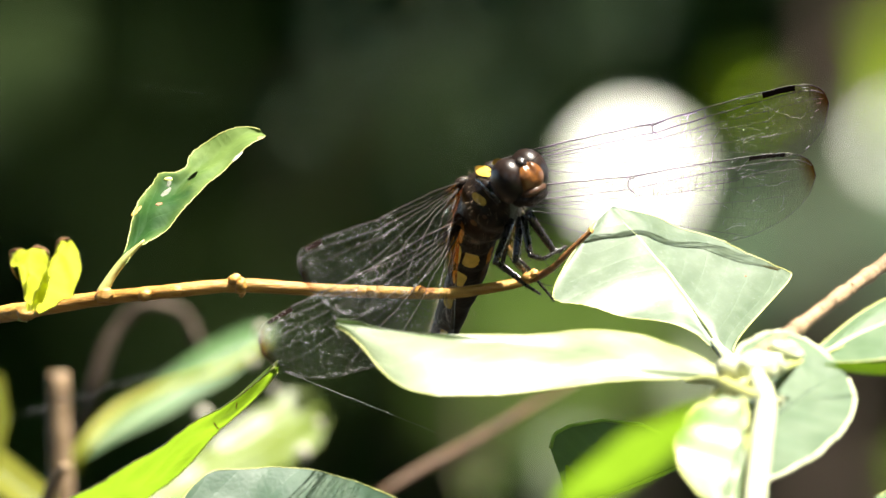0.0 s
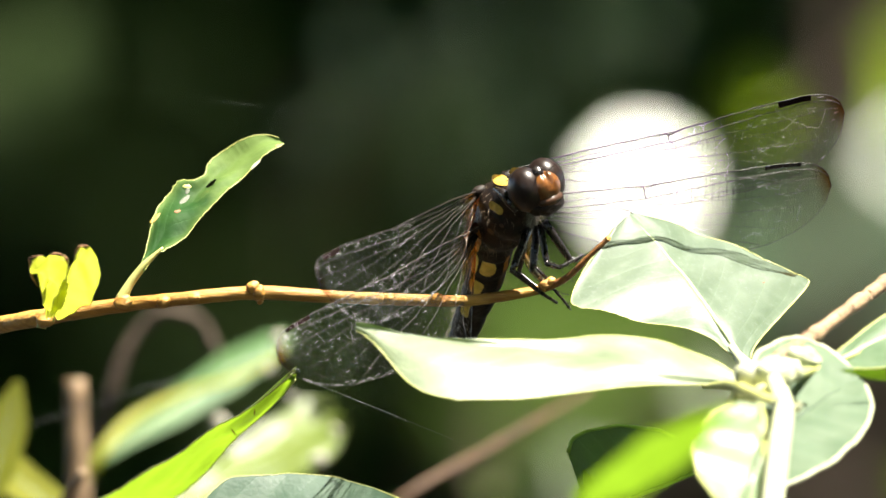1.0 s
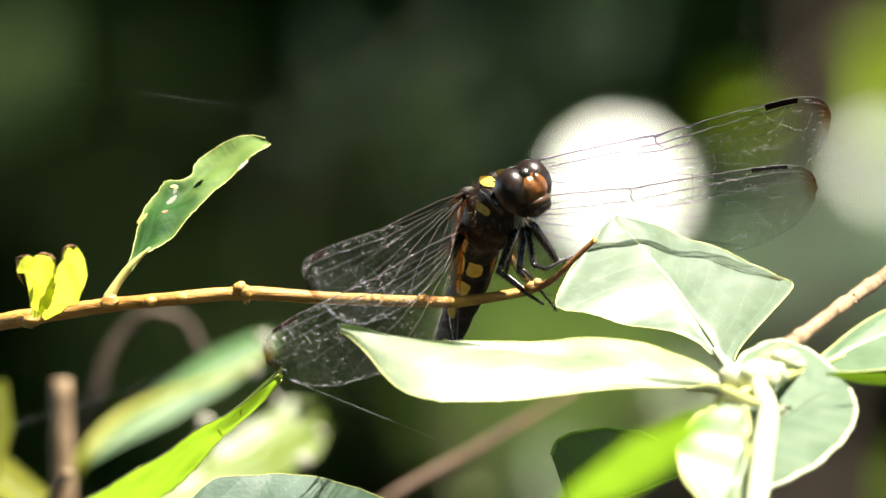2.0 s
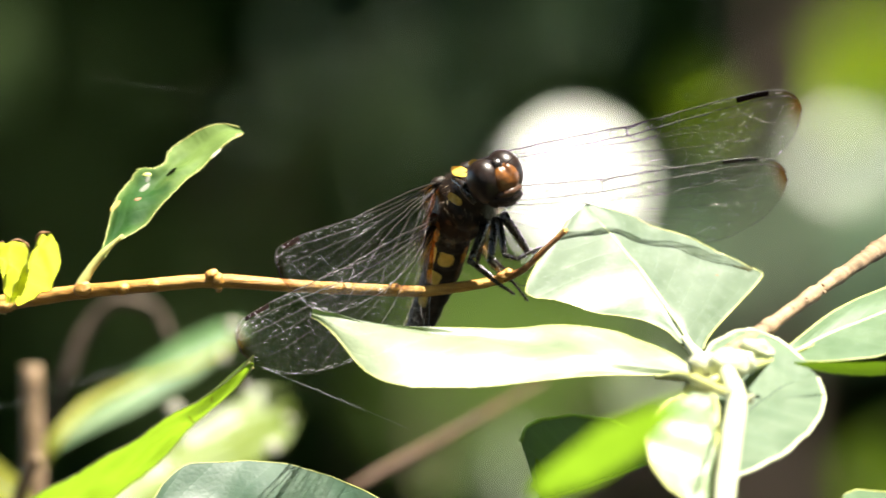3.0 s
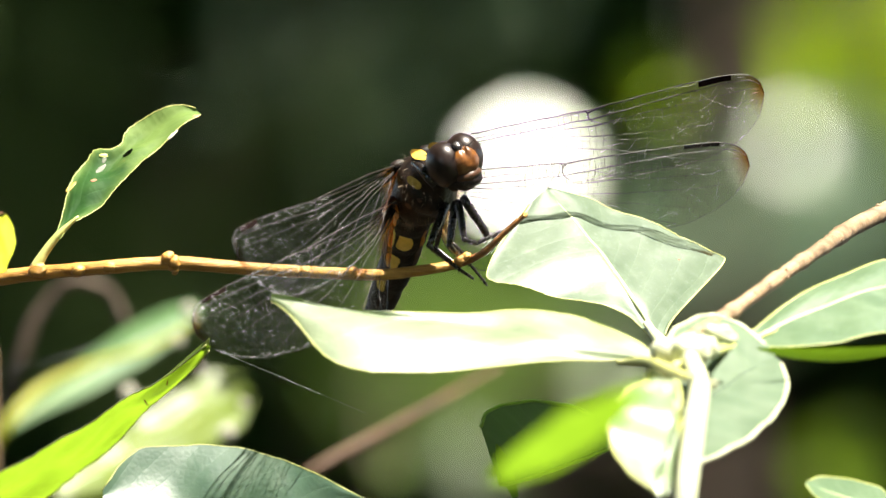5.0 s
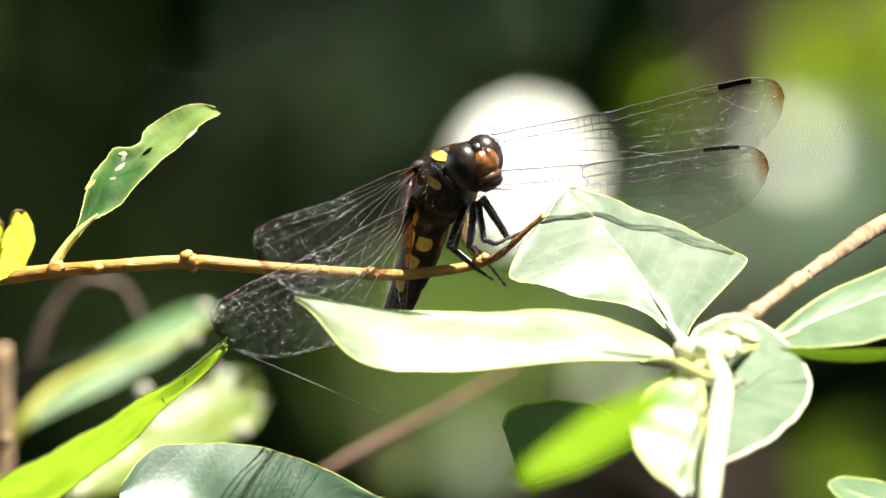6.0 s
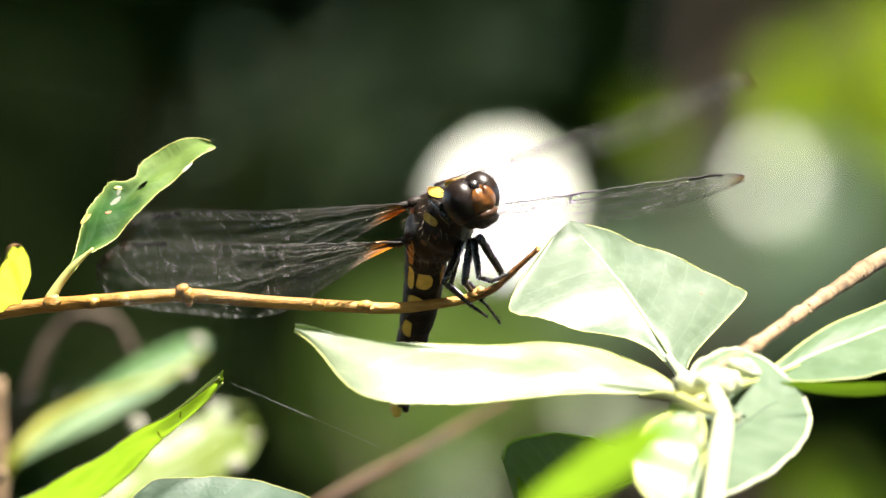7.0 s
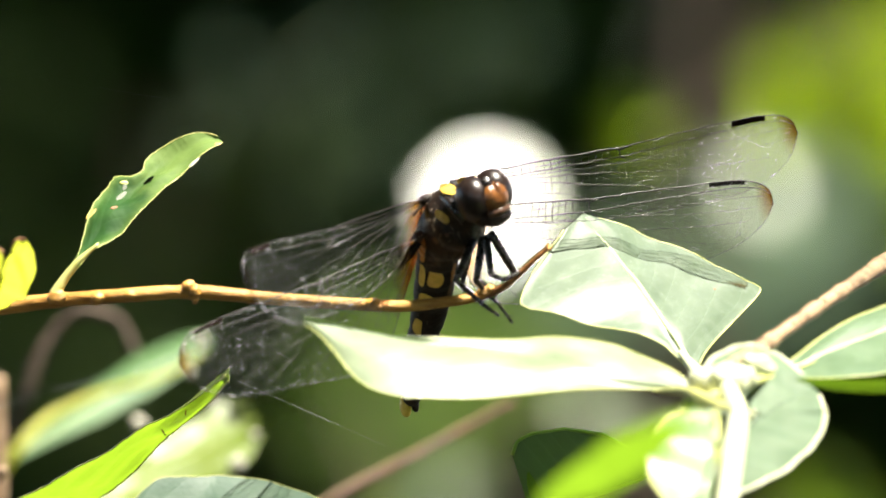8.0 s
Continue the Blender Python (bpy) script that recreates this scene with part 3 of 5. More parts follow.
def perch_twig():
    o = P(-200, 560, 8)
    ob = thing("twig", o, "slender orange-brown twig with small bud nodes and chewed leaves", "twig")
    pts = [(-4200, 19500, 260), (-3600, 12000, 240), (-2600, 4500, 160), (-1200, 1200, 60), (-500, 640, 20), (-200, 563, 6), (-40, 534, 1), (90, 516, 0), (200, 506, -1), (320, 497, -1),
           (460, 506, -1), (600, 513, -1), (700, 515, -1), (760, 508, -1), (830, 495, -1), (872, 477, -1.8), (912, 440, -2.4), (945, 410, -2.75)]
    radii = [70, 60, 45, 26, 18, 16, 15, 13, 12, 12.5, 11.5, 10.5, 10, 9.5, 8, 6.2, 5, 4.6]
    line = smooth_line([P(*p) - o for p in pts], 12)
    rr = bumpy(line, [r * UNIT for r in spread(radii, len(line))], 0.10, 1)
    cut = 14 * 12 + 2
    part("stem", tube(bmesh.new(), line[:cut + 1], rr[:cut + 1], 14), TWIG, ob)
    part("twig_tip", tube(bmesh.new(), line[cut:], [r * 0.97 for r in rr[cut:]], 12), TWIG_TIP, ob, "thin brown twig end")
    for a, b, ra, rb in ((318, 488, 13, 12), (328, 497, 12, 14), (331, 512, 5, 6), (834, 488, 12, 8), (843, 483, 8, 8), (651, 518, 6, 5), (640, 512, 14, 10), (88, 511, 17, 13), (946, 409, 6, 5.5), (-48, 540, 18, 14), (215, 505, 14, 10.5), (560, 511, 13, 10), (160, 511, 12, 11)):
        bm = ball(bmesh.new(), P(a, b, -1.2 if a < 800 else -2.75 if a > 940 else -1.5) - o, [Vector((ra * UNIT, 0, 0.1 * ra * UNIT)), Vector((0, rb * UNIT, 0)), Vector((0, 0, rb * UNIT))], 16, 12)
        for v in bm.verts:
            v.co += Vector((1, -1, 1)) * (1.6e-4 * noise.noise(v.co * 2600) + 0.8e-4 * noise.noise(v.co * 7000))
        part("bud", bm, TWIG, ob)
    # the upright chewed leaf
    leaf = blade("leaf", ob, P(122, 452, 0), P(372, 232, 5), (-0.35, -0.78, 0.55),
                 [(0, 7, 7), (0.06, 12, 14), (0.14, 22, 24), (0.29, 36, 35), (0.43, 40, 36), (0.47, 36, 35), (0.50, 22, 34), (0.58, 18, 31), (0.62, 30, 29), (0.68, 34, 27), (0.8, 31, 20), (0.9, 26, 15), (0.97, 19, 9), (1, 6, 4)],
                 LEAF_CHEWED, o, sway=-0.0017, fold=0.12, wave=0.0009, seed=4, steps=110, halves=18, margin=0.00004, ragged=0.06, label="narrow green leaf, chewed, yellowing towards its dry tip", rim=MARGIN,
                 holes=((0.575, -0.10, 0.034, 0.32),), midrib=0)
    spot_on(leaf, o, 356, 250, 45, 14, 6, PALE_PATCH, "dry_tip", "dry bleached leaf tip")
    spot_on(leaf, o, 366, 238, 60, 6, 5, DRY, "dry_edge_and_highlight", "brown withered speck")
    spot_on(leaf, o, 198, 332, 65, 17, 5, SKELETON, "bleached_patch", "pale skeletonised patch")
    spot_on(leaf, o, 186, 352, 50, 7, 4, DRY, "brown_spot", "small brown blemish")
    spot_on(leaf, o, 146, 364, 62, 14, 5, AMBER_SPOT, "brown_spot", "orange blemish on the edge")
    spot_on(leaf, o, 204, 316, 70, 8, 4, SKELETON, "bleached_patch", "pale skeletonised patch")
    spot_on(leaf, o, 204, 308, 5, 9, 4, MARGIN, "scar", "yellow callus along the chewed notch")
    part("petiole", tube(bmesh.new(), smooth_line([P(84, 508, 0) - o, P(100, 480, 0) - o, P(126, 447, 0) - o, P(160, 415, 0) - o], 5), [UNIT * r for r in spread([11, 8, 7, 2], 16)], 8), PETIOLE, leaf)
    # the small chewed, curled leaf
    small = blade("leaf", ob, P(-42, 536, -4), P(-42, 428, -12), (-0.1, -0.75, -0.65),
                  [(0, 8, 8), (0.15, 9, 16), (0.35, 9, 28), (0.55, 13, 36), (0.68, 22, 36), (0.8, 30, 34), (0.93, 31, 34), (1, 26, 30)], LEAF_YELLOW, o, fold=0.3, wave=0.0016, seed=9, steps=80, halves=18, margin=0.00005, ragged=0.06,
                  label="small yellow-green leaf, chewed and curled", rim=MARGIN, holes=((1.0, 0.5, 0.06, 0.3),), midrib=0)
    blade("rolled_lobe", small, P(-36, 532, -5), P(28, 414, -13), (0.35, -0.80, -0.50),
          [(0, 8, 8), (0.25, 16, 22), (0.5, 18, 34), (0.7, 16, 34), (0.88, 18, 26), (1, 14, 14)], LEAF_YELLOW, o, fold=0.6, wave=0.0008, seed=10, steps=60, halves=16, margin=0.00005, ragged=0.03, rim=MARGIN, midrib=0, label="rolled yellow-green side of the leaf")
    for lip in (((-62, 482, -9), (-73, 462, -10), (-75, 443, -11), (-68, 429, -12.3), (-52, 427, -12.3)), ((-40, 427, -12.3), (-26, 424, -12.3), (-12, 430, -12.3), (-8, 442, -12)), ((8, 436, -12.5), (6, 422, -13), (14, 412, -13.3), (30, 410, -13.3))):
        line = smooth_line([P(*p) - o for p in lip], 6)
        part("dry_edge_and_highlight", tube(bmesh.new(), line, bumpy(line, [UNIT * r for r in spread([0.8, 2.0, 1.5, 2.2, 0.8], len(line))], 0.9, 4), 8), DRY, small, "thin dry brown chewed rim")
    part("petiole", tube(bmesh.new(), [P(-57, 556, 0) - o, P(-55, 545, 0) - o, P(-50, 528, 0) - o], [UNIT * 9, UNIT * 8, UNIT * 6], 8), PETIOLE, small)
    return ob


# ---- the leafy branch beside it ----
BRANCH_AT = P(1215, 640, 0)


def leafy_branch():
    o = BRANCH_AT
    ob = thing("leafy_branch", o, "woody branch tip with a whorl of waxy sunlit leaves", "branch")
    wood = [(1195, 668, -25), (1222, 640, -24), (1290, 592, -19), (1400, 512, -12), (1480, 458, -6), (1532, 424, 0), (1640, 372, 4), (2100, 180, 20), (2900, 300, 60), (3600, 3000, 130), (4200, 10000, 180), (4300, 19200, 200)]
    line = smooth_line([P(*p) - o for p in wood], 10)
    radii = [u * UNIT for u in spread([14, 13, 12.5, 12.5, 13, 15.5, 16, 24, 32, 45, 60, 80], len(line))]
    part("branch_wood", tube(bmesh.new(), line, bumpy(line, radii, 0.35, 7), 12), WOOD, ob, "grey-brown woody branch with rough nodes")
    rng = random.Random(5)
    for _ in range(40):
        k = rng.randrange(8, 60)
        p, r = line[k], radii[k]
        away = Vector((rng.uniform(-1, 1), rng.uniform(-1, 0.2), rng.uniform(-1, 1))).normalized()
        part("lenticel", ball(bmesh.new(), p + away * r * 0.9, [Vector((r * rng.uniform(0.2, 0.45), 0, 0)), Vector((0, r * 0.2, 0)), Vector((0, 0, r * rng.uniform(0.18, 0.34)))], 8, 6), WOOD, ob)
    line = smooth_line([P(*p) - o for p in ((1232, 650, -26), (1252, 700, -32), (1243, 790, -40), (1230, 900, -44), (1210, 1300, -30), (1150, 3000, 60), (900, 8000, 150), (700, 19500, 240))], 8)
    part("stem", tube(bmesh.new(), line, [u * UNIT for u in spread([14, 18, 18.5, 18, 20, 34, 50, 60], len(line))], 12), PALE_STEM, ob, "pale green leaf stem in full sun")
    for a, b, ra, rb, d in ((1208, 652, 40, 24, -26), (1238, 648, 34, 28, -27), (1290, 618, 30, 15, -25), (1278, 706, 8, 8, -33), (1262, 642, 26, 20, -26)):
        bm = ball(bmesh.new(), P(a, b, d) - o, [Vector((ra, 0, -0.3 * ra)) * UNIT, Vector((0, rb * 0.7, 0)) * UNIT, Vector((0.3 * rb, 0, rb)) * UNIT], 20, 14)
        for v in bm.verts:
            v.co += Vector((1, -1, 1)) * (2.4e-4 * noise.noise(v.co * 1500) + 0.8e-4 * noise.noise(v.co * 5000))
        part("bud", bm, PALE_STEM, ob)
    broad = blade("leaf", ob, P(1183, 624, -2), P(984, 360, 5), (0.34, -0.70, 0.63),
          [(0, 10, 12), (0.05, 14, 41), (0.10, 16, 112), (0.158, 19, 207), (0.18, 20, 202), (0.24, 32, 182), (0.327, 51, 164), (0.42, 73, 144), (0.523, 96, 119), (0.65, 122, 93), (0.748, 145, 71), (0.80, 158, 60), (0.86, 162, 44), (0.92, 130, 28), (0.97, 80, 14), (1, 30, 3)],
          LEAF_SATIN, o, bow=0.0006, fold=-0.20, wave=0.0006, seed=21, steps=90, halves=12, midrib=0.0003, label="broad waxy green leaf with a cut end and pale margin")
    spot_on(broad, o, 1218, 486, 20, 3, 2, DRY, "brown_spot", "small brown blemish")
    blade("leaf", ob, P(1180, 664, -15), P(498, 552, -13), (0.08, -0.60, 0.79),
          [(0, 5, 6), (0.06, 8, 28), (0.21, 24, 58), (0.4, 52, 46), (0.55, 76, 25), (0.72, 96, 3), (0.80, 90, -4), (0.86, 70, -5), (0.92, 32, -2), (0.96, 14, 2), (1, 3, 3)],
          LEAF_GLOSS, o, bow=0.0, fold=-0.08, wave=0.0008, seed=33, steps=56, halves=12, label="long narrow glossy leaf with a curled tip", midrib=0)
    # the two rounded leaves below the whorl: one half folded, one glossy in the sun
    # The dark midrib here carries a painted shadow stripe.
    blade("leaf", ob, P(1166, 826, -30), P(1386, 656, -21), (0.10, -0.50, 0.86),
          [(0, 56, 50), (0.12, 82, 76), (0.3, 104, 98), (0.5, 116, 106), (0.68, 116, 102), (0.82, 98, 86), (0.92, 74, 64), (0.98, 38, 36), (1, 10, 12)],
          LEAF_ROUND, o, bow=0.0010, fold=0.16, wave=0.0007, seed=41, steps=44, halves=12, label="rounded green leaf with a pale sunlit rim", margin=0.0002, rim=PALE_STEM, midrib=0.00024, rib=RIB_SHADOW)
    blade("leaf", ob, P(1204, 700, -35), P(1190, 900, -42), tilt(0.0, 0.0, 0),
          [(0, 8, 40), (0.08, 14, 74), (0.25, 18, 98), (0.5, 20, 106), (0.72, 22, 90), (0.88, 22, 58), (1, 12, 10)],
          LEAF_WET, o, bow=0.0003, fold=0.03, wave=0.0004, seed=43, steps=36, halves=10, label="small rounded leaf shining in the sun", margin=0.0002, midrib=0)
    blade("leaf", ob, P(1325, 632, -19), P(1730, 496, -9), (-0.05, -0.55, 0.83),
          [(0, 5, 6), (0.1, 16, 26), (0.23, 28, 54), (0.38, 38, 70), (0.65, 46, 84), (0.85, 30, 58), (1, 2, 2)],
          LEAF, o, bow=0.001, fold=0.05, wave=0.0006, seed=51, label="broad pale green leaf on a yellow stalk")
    blade("turned_edge", ob, P(1356, 642, -25), P(1640, 636, -21), BACKLIT,
          [(0, 2, 2), (0.2, 10, 9), (0.5, 14, 11), (0.8, 10, 8), (1, 2, 2)], LEAF_LIT, o, sway=0.0008, fold=0.05, seed=53, margin=0, midrib=0, label="lime green turned-down leaf edge")
    part("petiole", tube(bmesh.new(), smooth_line([P(*p) - o for p in ((1205, 676, -28), (1245, 664, -27), (1290, 645, -23), (1340, 630, -19.5), (1400, 606, -17.5))], 6), [UNIT * r for r in spread([9, 8, 8, 6, 0.6], 25)], 8), PETIOLE, ob, "yellow leaf stalk")
    part("petiole", tube(bmesh.new(), smooth_line([P(*p) - o for p in ((1110, 668, -15.5), (1150, 665, -20), (1190, 676, -28), (1250, 702, -32.5))], 6), [UNIT * r for r in spread([3, 9, 10, 9], 19)], 8), PETIOLE, ob, "yellow leaf stalk")
    part("petiole", tube(bmesh.new(), smooth_line([P(*p) - o for p in ((1216, 668, -25), (1204, 652, -16), (1186, 632, -3.4), (1158, 598, -1.8))], 6), [UNIT * r for r in spread([18, 17, 13, 5], 19)], 8), PALE_STEM, ob)
    blade("leaf", ob, P(1170, 704, -120), P(882, 874, -108), (-0.1, -0.70, -0.70),
          [(0, 6, 6), (0.15, 22, 22), (0.4, 40, 38), (0.7, 40, 34), (0.9, 20, 18), (1, 2, 2)], LEAF_LIT, o, bow=0.0, fold=0.15, wave=0.0006, seed=61, label="soft lime green leaf lit through by the sun", margin=0, midrib=0)
    part("petiole", tube(bmesh.new(), smooth_line([P(*p) - o for p in ((1172, 703, -120), (1195, 690, -100), (1225, 690, -60), (1245, 690, -32))], 6), UNIT * 2.5, 8), PETIOLE, ob)
    blade("leaf", ob, P(1120, 806, 6), P(900, 880, 4), (0.0, -0.98, 0.10),
          [(0, 3, 8), (0.15, 6, 55), (0.3, 8, 88), (0.55, 10, 117), (0.82, 10, 128), (0.95, 8, 122), (1, 4, 100)], LEAF_DARK, o, fold=0.02, wave=0.0005, seed=71, label="dark green leaf, its shade put into the colour", rim=LIME_RIM, margin=0.00018, midrib=0)
    blade("leaf", ob, P(930, 905, 5), P(896, 812, 2), BACKLIT, [(0, 6, 6), (0.4, 12, 12), (0.8, 9, 8), (1, 2, 2)], LEAF_LIT, o, fold=0.05, seed=73, margin=0, midrib=0, label="lime green edge of a leaf lit through")
    blade("leaf", ob, P(1610, 940, -16), P(1442, 880, -20), (0.1, -0.7, 0.7), [(0, 10, 10), (0.3, 30, 34), (0.6, 34, 30), (0.9, 16, 18), (1, 3, 3)], LEAF, o, seed=75, label="small pale leaf low on the branch")
    part("petiole", tube(bmesh.new(), smooth_line([P(1606, 938, -16) - o, P(1700, 1000, 0) - o, P(1900, 1300, 40) - o, P(3600, 3000, 130) - o], 6), UNIT * 7, 8), PETIOLE, ob)
    part("petiole", tube(bmesh.new(), smooth_line([P(1119, 806, 6) - o, P(1140, 780, 8) - o, P(1190, 730, 2) - o, P(1215, 690, -22) - o], 6), UNIT * 5, 8), PETIOLE, ob)
    return ob


# ---- other plants near the perch ----
def low_sprig():
    o = P(200, 905, -8)
    ob = thing("low_sprig", o, "sprig of green leaves below the twig", "plant")
    line = smooth_line([P(*p) - o for p in ((560, 960, -6), (420, 1000, -8), (250, 1200, 0), (150, 3000, 60), (-300, 9000, 120), (-500, 19600, 200))], 8)
    part("stem", tube(bmesh.new(), line, [u * UNIT for u in spread([8, 14, 20, 30, 40, 50], len(line))], 10), WOOD, ob)
    blade("leaf", ob, P(205, 915, -6), P(672, 915, -8), (0.10, -0.90, 0.42),
          [(0, 12, 10), (0.05, 64, 30), (0.13, 104, 50), (0.35, 124, 60), (0.51, 120, 60), (0.68, 94, 55), (0.79, 66, 45), (0.92, 26, 30), (1, 3, 3)], LEAF_TEAL, o, bow=-0.0030, fold=-0.06, wave=0.0006, seed=81, margin=0.00004, label="broad dull green leaf with a pale edge")
    lime = blade("leaf", ob, P(-70, 950, 30), P(390, 641, -1), (-0.1, -0.70, -0.70),
          [(0, 10, 10), (0.2, 36, 36), (0.4, 36, 38), (0.6, 26, 28), (0.75, 17, 19), (0.88, 9, 11), (0.95, 7, 9), (1, 5, 5)], LEAF_YOUNG, o, sway=0.0014, fold=0.14, wave=0.0012, seed=91, steps=60, ragged=0.05,
          label="narrow lime green leaf lit through by the sun", rim=MARGIN, margin=0.00008, midrib=0)
    spot_on(lime, o, 281, 744, 75, 9, 3.5, DRY, "brown_spot", "small brown blemish")
    spot_on(lime, o, 318, 708, 60, 6, 3, DRY, "brown_spot", "small brown blemish")
    line = smooth_line([P(-64, 946, 30) - o, P(-140, 1000, 34) - o, P(-150, 2000, 20) - o, P(150, 3000, 60) - o], 6)
    part("petiole", tube(bmesh.new(), line, UNIT * 10, 8), PETIOLE, ob)
    return ob


def hind_sprig():
    o = P(0, 900, 60)
    ob = thing("hind_sprig", o, "sprig with pale and yellow-green leaves behind the twig", "plant")
    line = smooth_line([P(*p) - o for p in ((10, 812, 60), (-20, 860, 62), (-10, 1100, 65), (-200, 4000, 120), (-300, 18600, 160))], 8)
    part("stem", tube(bmesh.new(), line, [u * UNIT for u in spread([8, 12, 20, 30, 45], len(line))], 10), WOOD, ob)
    blade("leaf", ob, P(25, 795, 115), P(372, 575, 122), (-0.1, -0.97, 0.16),
          [(0, 9, 9), (0.15, 14, 14), (0.4, 28, 30), (0.7, 36, 34), (0.9, 26, 22), (1, 12, 10)], LEAF_FRESH, o, bow=0.0008, fold=0.1, seed=101, margin=0, label="pale green leaf in soft light")
    blade("leaf", ob, P(120, 905, 108), P(458, 715, 118), (-0.1, -0.70, 0.66),
          [(0, 10, 10), (0.2, 34, 44), (0.5, 44, 62), (0.75, 46, 66), (0.9, 50, 60), (0.95, 30, 40), (1, 20, 26)], LEAF_YOUNG, o, fold=0.1, wave=0.001, seed=111, margin=0,
          label="ragged yellow-green leaf lit through by the sun", holes=((0.98, 0.5, 0.06, 0.3), (0.95, -0.6, 0.07, 0.3)))
    blade("leaf", ob, P(-165, 880, 80), P(-105, 650, 80), (0.0, -0.9, -0.3), [(0, 6, 6), (0.3, 34, 34), (0.7, 40, 36), (1, 6, 6)], LEAF_YELLOW, o, seed=113, margin=0, label="lime green leaf lit through by the sun")
    blade("leaf", ob, P(10, 915, 84), P(-190, 760, 80), (0.0, -0.85, 0.45), [(0, 6, 6), (0.3, 30, 30), (0.7, 36, 34), (1, 6, 6)], LEAF_YELLOW, o, seed=114, margin=0, label="yellowing leaf in the sun")
    line = smooth_line([P(*p) - o for p in ((-5, 850, 108), (30, 790, 108), (90, 722, 110), (170, 680, 112), (300, 640, 114), (365, 600, 116))], 6)
    part("petiole", tube(bmesh.new(), line, [UNIT * r for r in spread([11, 13, 12, 9, 6, 3], len(line))], 8), LEAF_YELLOW, ob, "yellow-green leaf stalk and edge")
    # Pale blobs added in place of blurred highlights on these leaves.
    for a, b, r in ((354, 580, 14), (337, 636, 11), (374, 684, 9), (452, 744, 9), (424, 796, 16), (250, 728, 16)):
        part("dry_edge_and_highlight", ball(bmesh.new(), P(a, b, 100) - o, [Vector((r, 0, 3)) * UNIT, Vector((0, r * 0.4, 0)) * UNIT, Vector((-3, 0, r)) * UNIT], 10, 8), PALE_PATCH, ob, "pale blob for a blurred highlight on the leaf edge")
    return ob


def bare_stem(label, pts, radii, material, name="stem"):
    o = P(*pts[-1])
    line = smooth_line([P(*p) - o for p in pts], 8)
    ob = part(name, tube(bmesh.new(), line, bumpy(line, [u * UNIT for u in spread(radii, len(line))], 0.2, 3), 10), material)
    ob.location = o
    return tagged(ob, label, "stem")


def sapling():
    """A young tree deep in the thicket: trunk and one fork."""
    o = P(1280, 6900, 2000)
    ob = thing("sapling", o, "thin brown young tree deep in the thicket", "tree")
    line = smooth_line([P(*p, 2000) - o for p in ((1280, 6900), (1290, 2000), (1300, 400), (1318, 100), (1345, -300), (1400, -1500))], 8)
    part("trunk", tube(bmesh.new(), line, bumpy(line, [u * UNIT for u in spread([130, 100, 95, 90, 85, 70], len(line))], 0.2, 3), 12), WOOD_FAR, ob)
    fork = smooth_line([P(*p) - o for p in ((1345, -300, 2000), (1480, -700, 2020), (1540, -1600, 2050))], 8)
    part("limb", tube(bmesh.new(), fork, [u * UNIT for u in spread([55, 45, 25], len(fork))], 10), WOOD_FAR, ob)


def thread(pts, thick=0.000007):
    o = P(*pts[0])
    ob = part("spider_thread", tube(bmesh.new(), [P(*p) - o for p in pts], thick, 5), SILK)
    ob.location = o
    tagged(ob, "fine spider thread glinting in the sun", "spider thread", "spider threads")


perch_twig()
branch = leafy_branch()
low_sprig()
hind_sprig()
bare_stem("cut upright brown stem behind the twig", [(-4, 648, 90), (-2, 760, 90), (0, 900, 90), (-40, 3000, 110), (-100, 17500, 160)], [20, 22, 23, 30, 45], WOOD)
bare_stem("thin arched brown twig behind the leaves", [(245, 610, 120), (215, 550, 120), (150, 532, 120), (90, 590, 120), (55, 680, 120), (20, 1500, 150), (0, 17500, 200)], [9, 11, 12, 12, 13, 30, 40], WOOD_FAR)
bare_stem("slanting bare brown twig in the shade", [(905, 676, 110), (740, 770, 100), (575, 862, 95), (200, 1500, 120), (0, 16700, 200)], [5, 8, 10, 22, 40], TWIG_FAR)
sapling()
thread([(404, 650, 2), (530, 702, 2), (668, 760, 2)])
thread([(0, 120, 12), (330, 168, 10), (575, 215, 8)], 0.0000018)
thread([(-300, 790, 60), (20, 695, 60), (380, 588, 58)])

# ---- the dragonfly ----
FLY_AT = P(770, 365, -0.5)
FORWARD = Vector((0.45, -0.85, -0.10)).normalized()
LEFTWARD = Vector((0.83, 0.38, 0.37))
LEFTWARD = (LEFTWARD - FORWARD * LEFTWARD.dot(FORWARD)).normalized()
UPWARD = FORWARD.cross(LEFTWARD)
MM = 0.001


def R(a, b, d):
    """A plan place in the dragonfly's own space, its depth in millimetres."""
    return P(a, b, d / 2) - FLY_AT


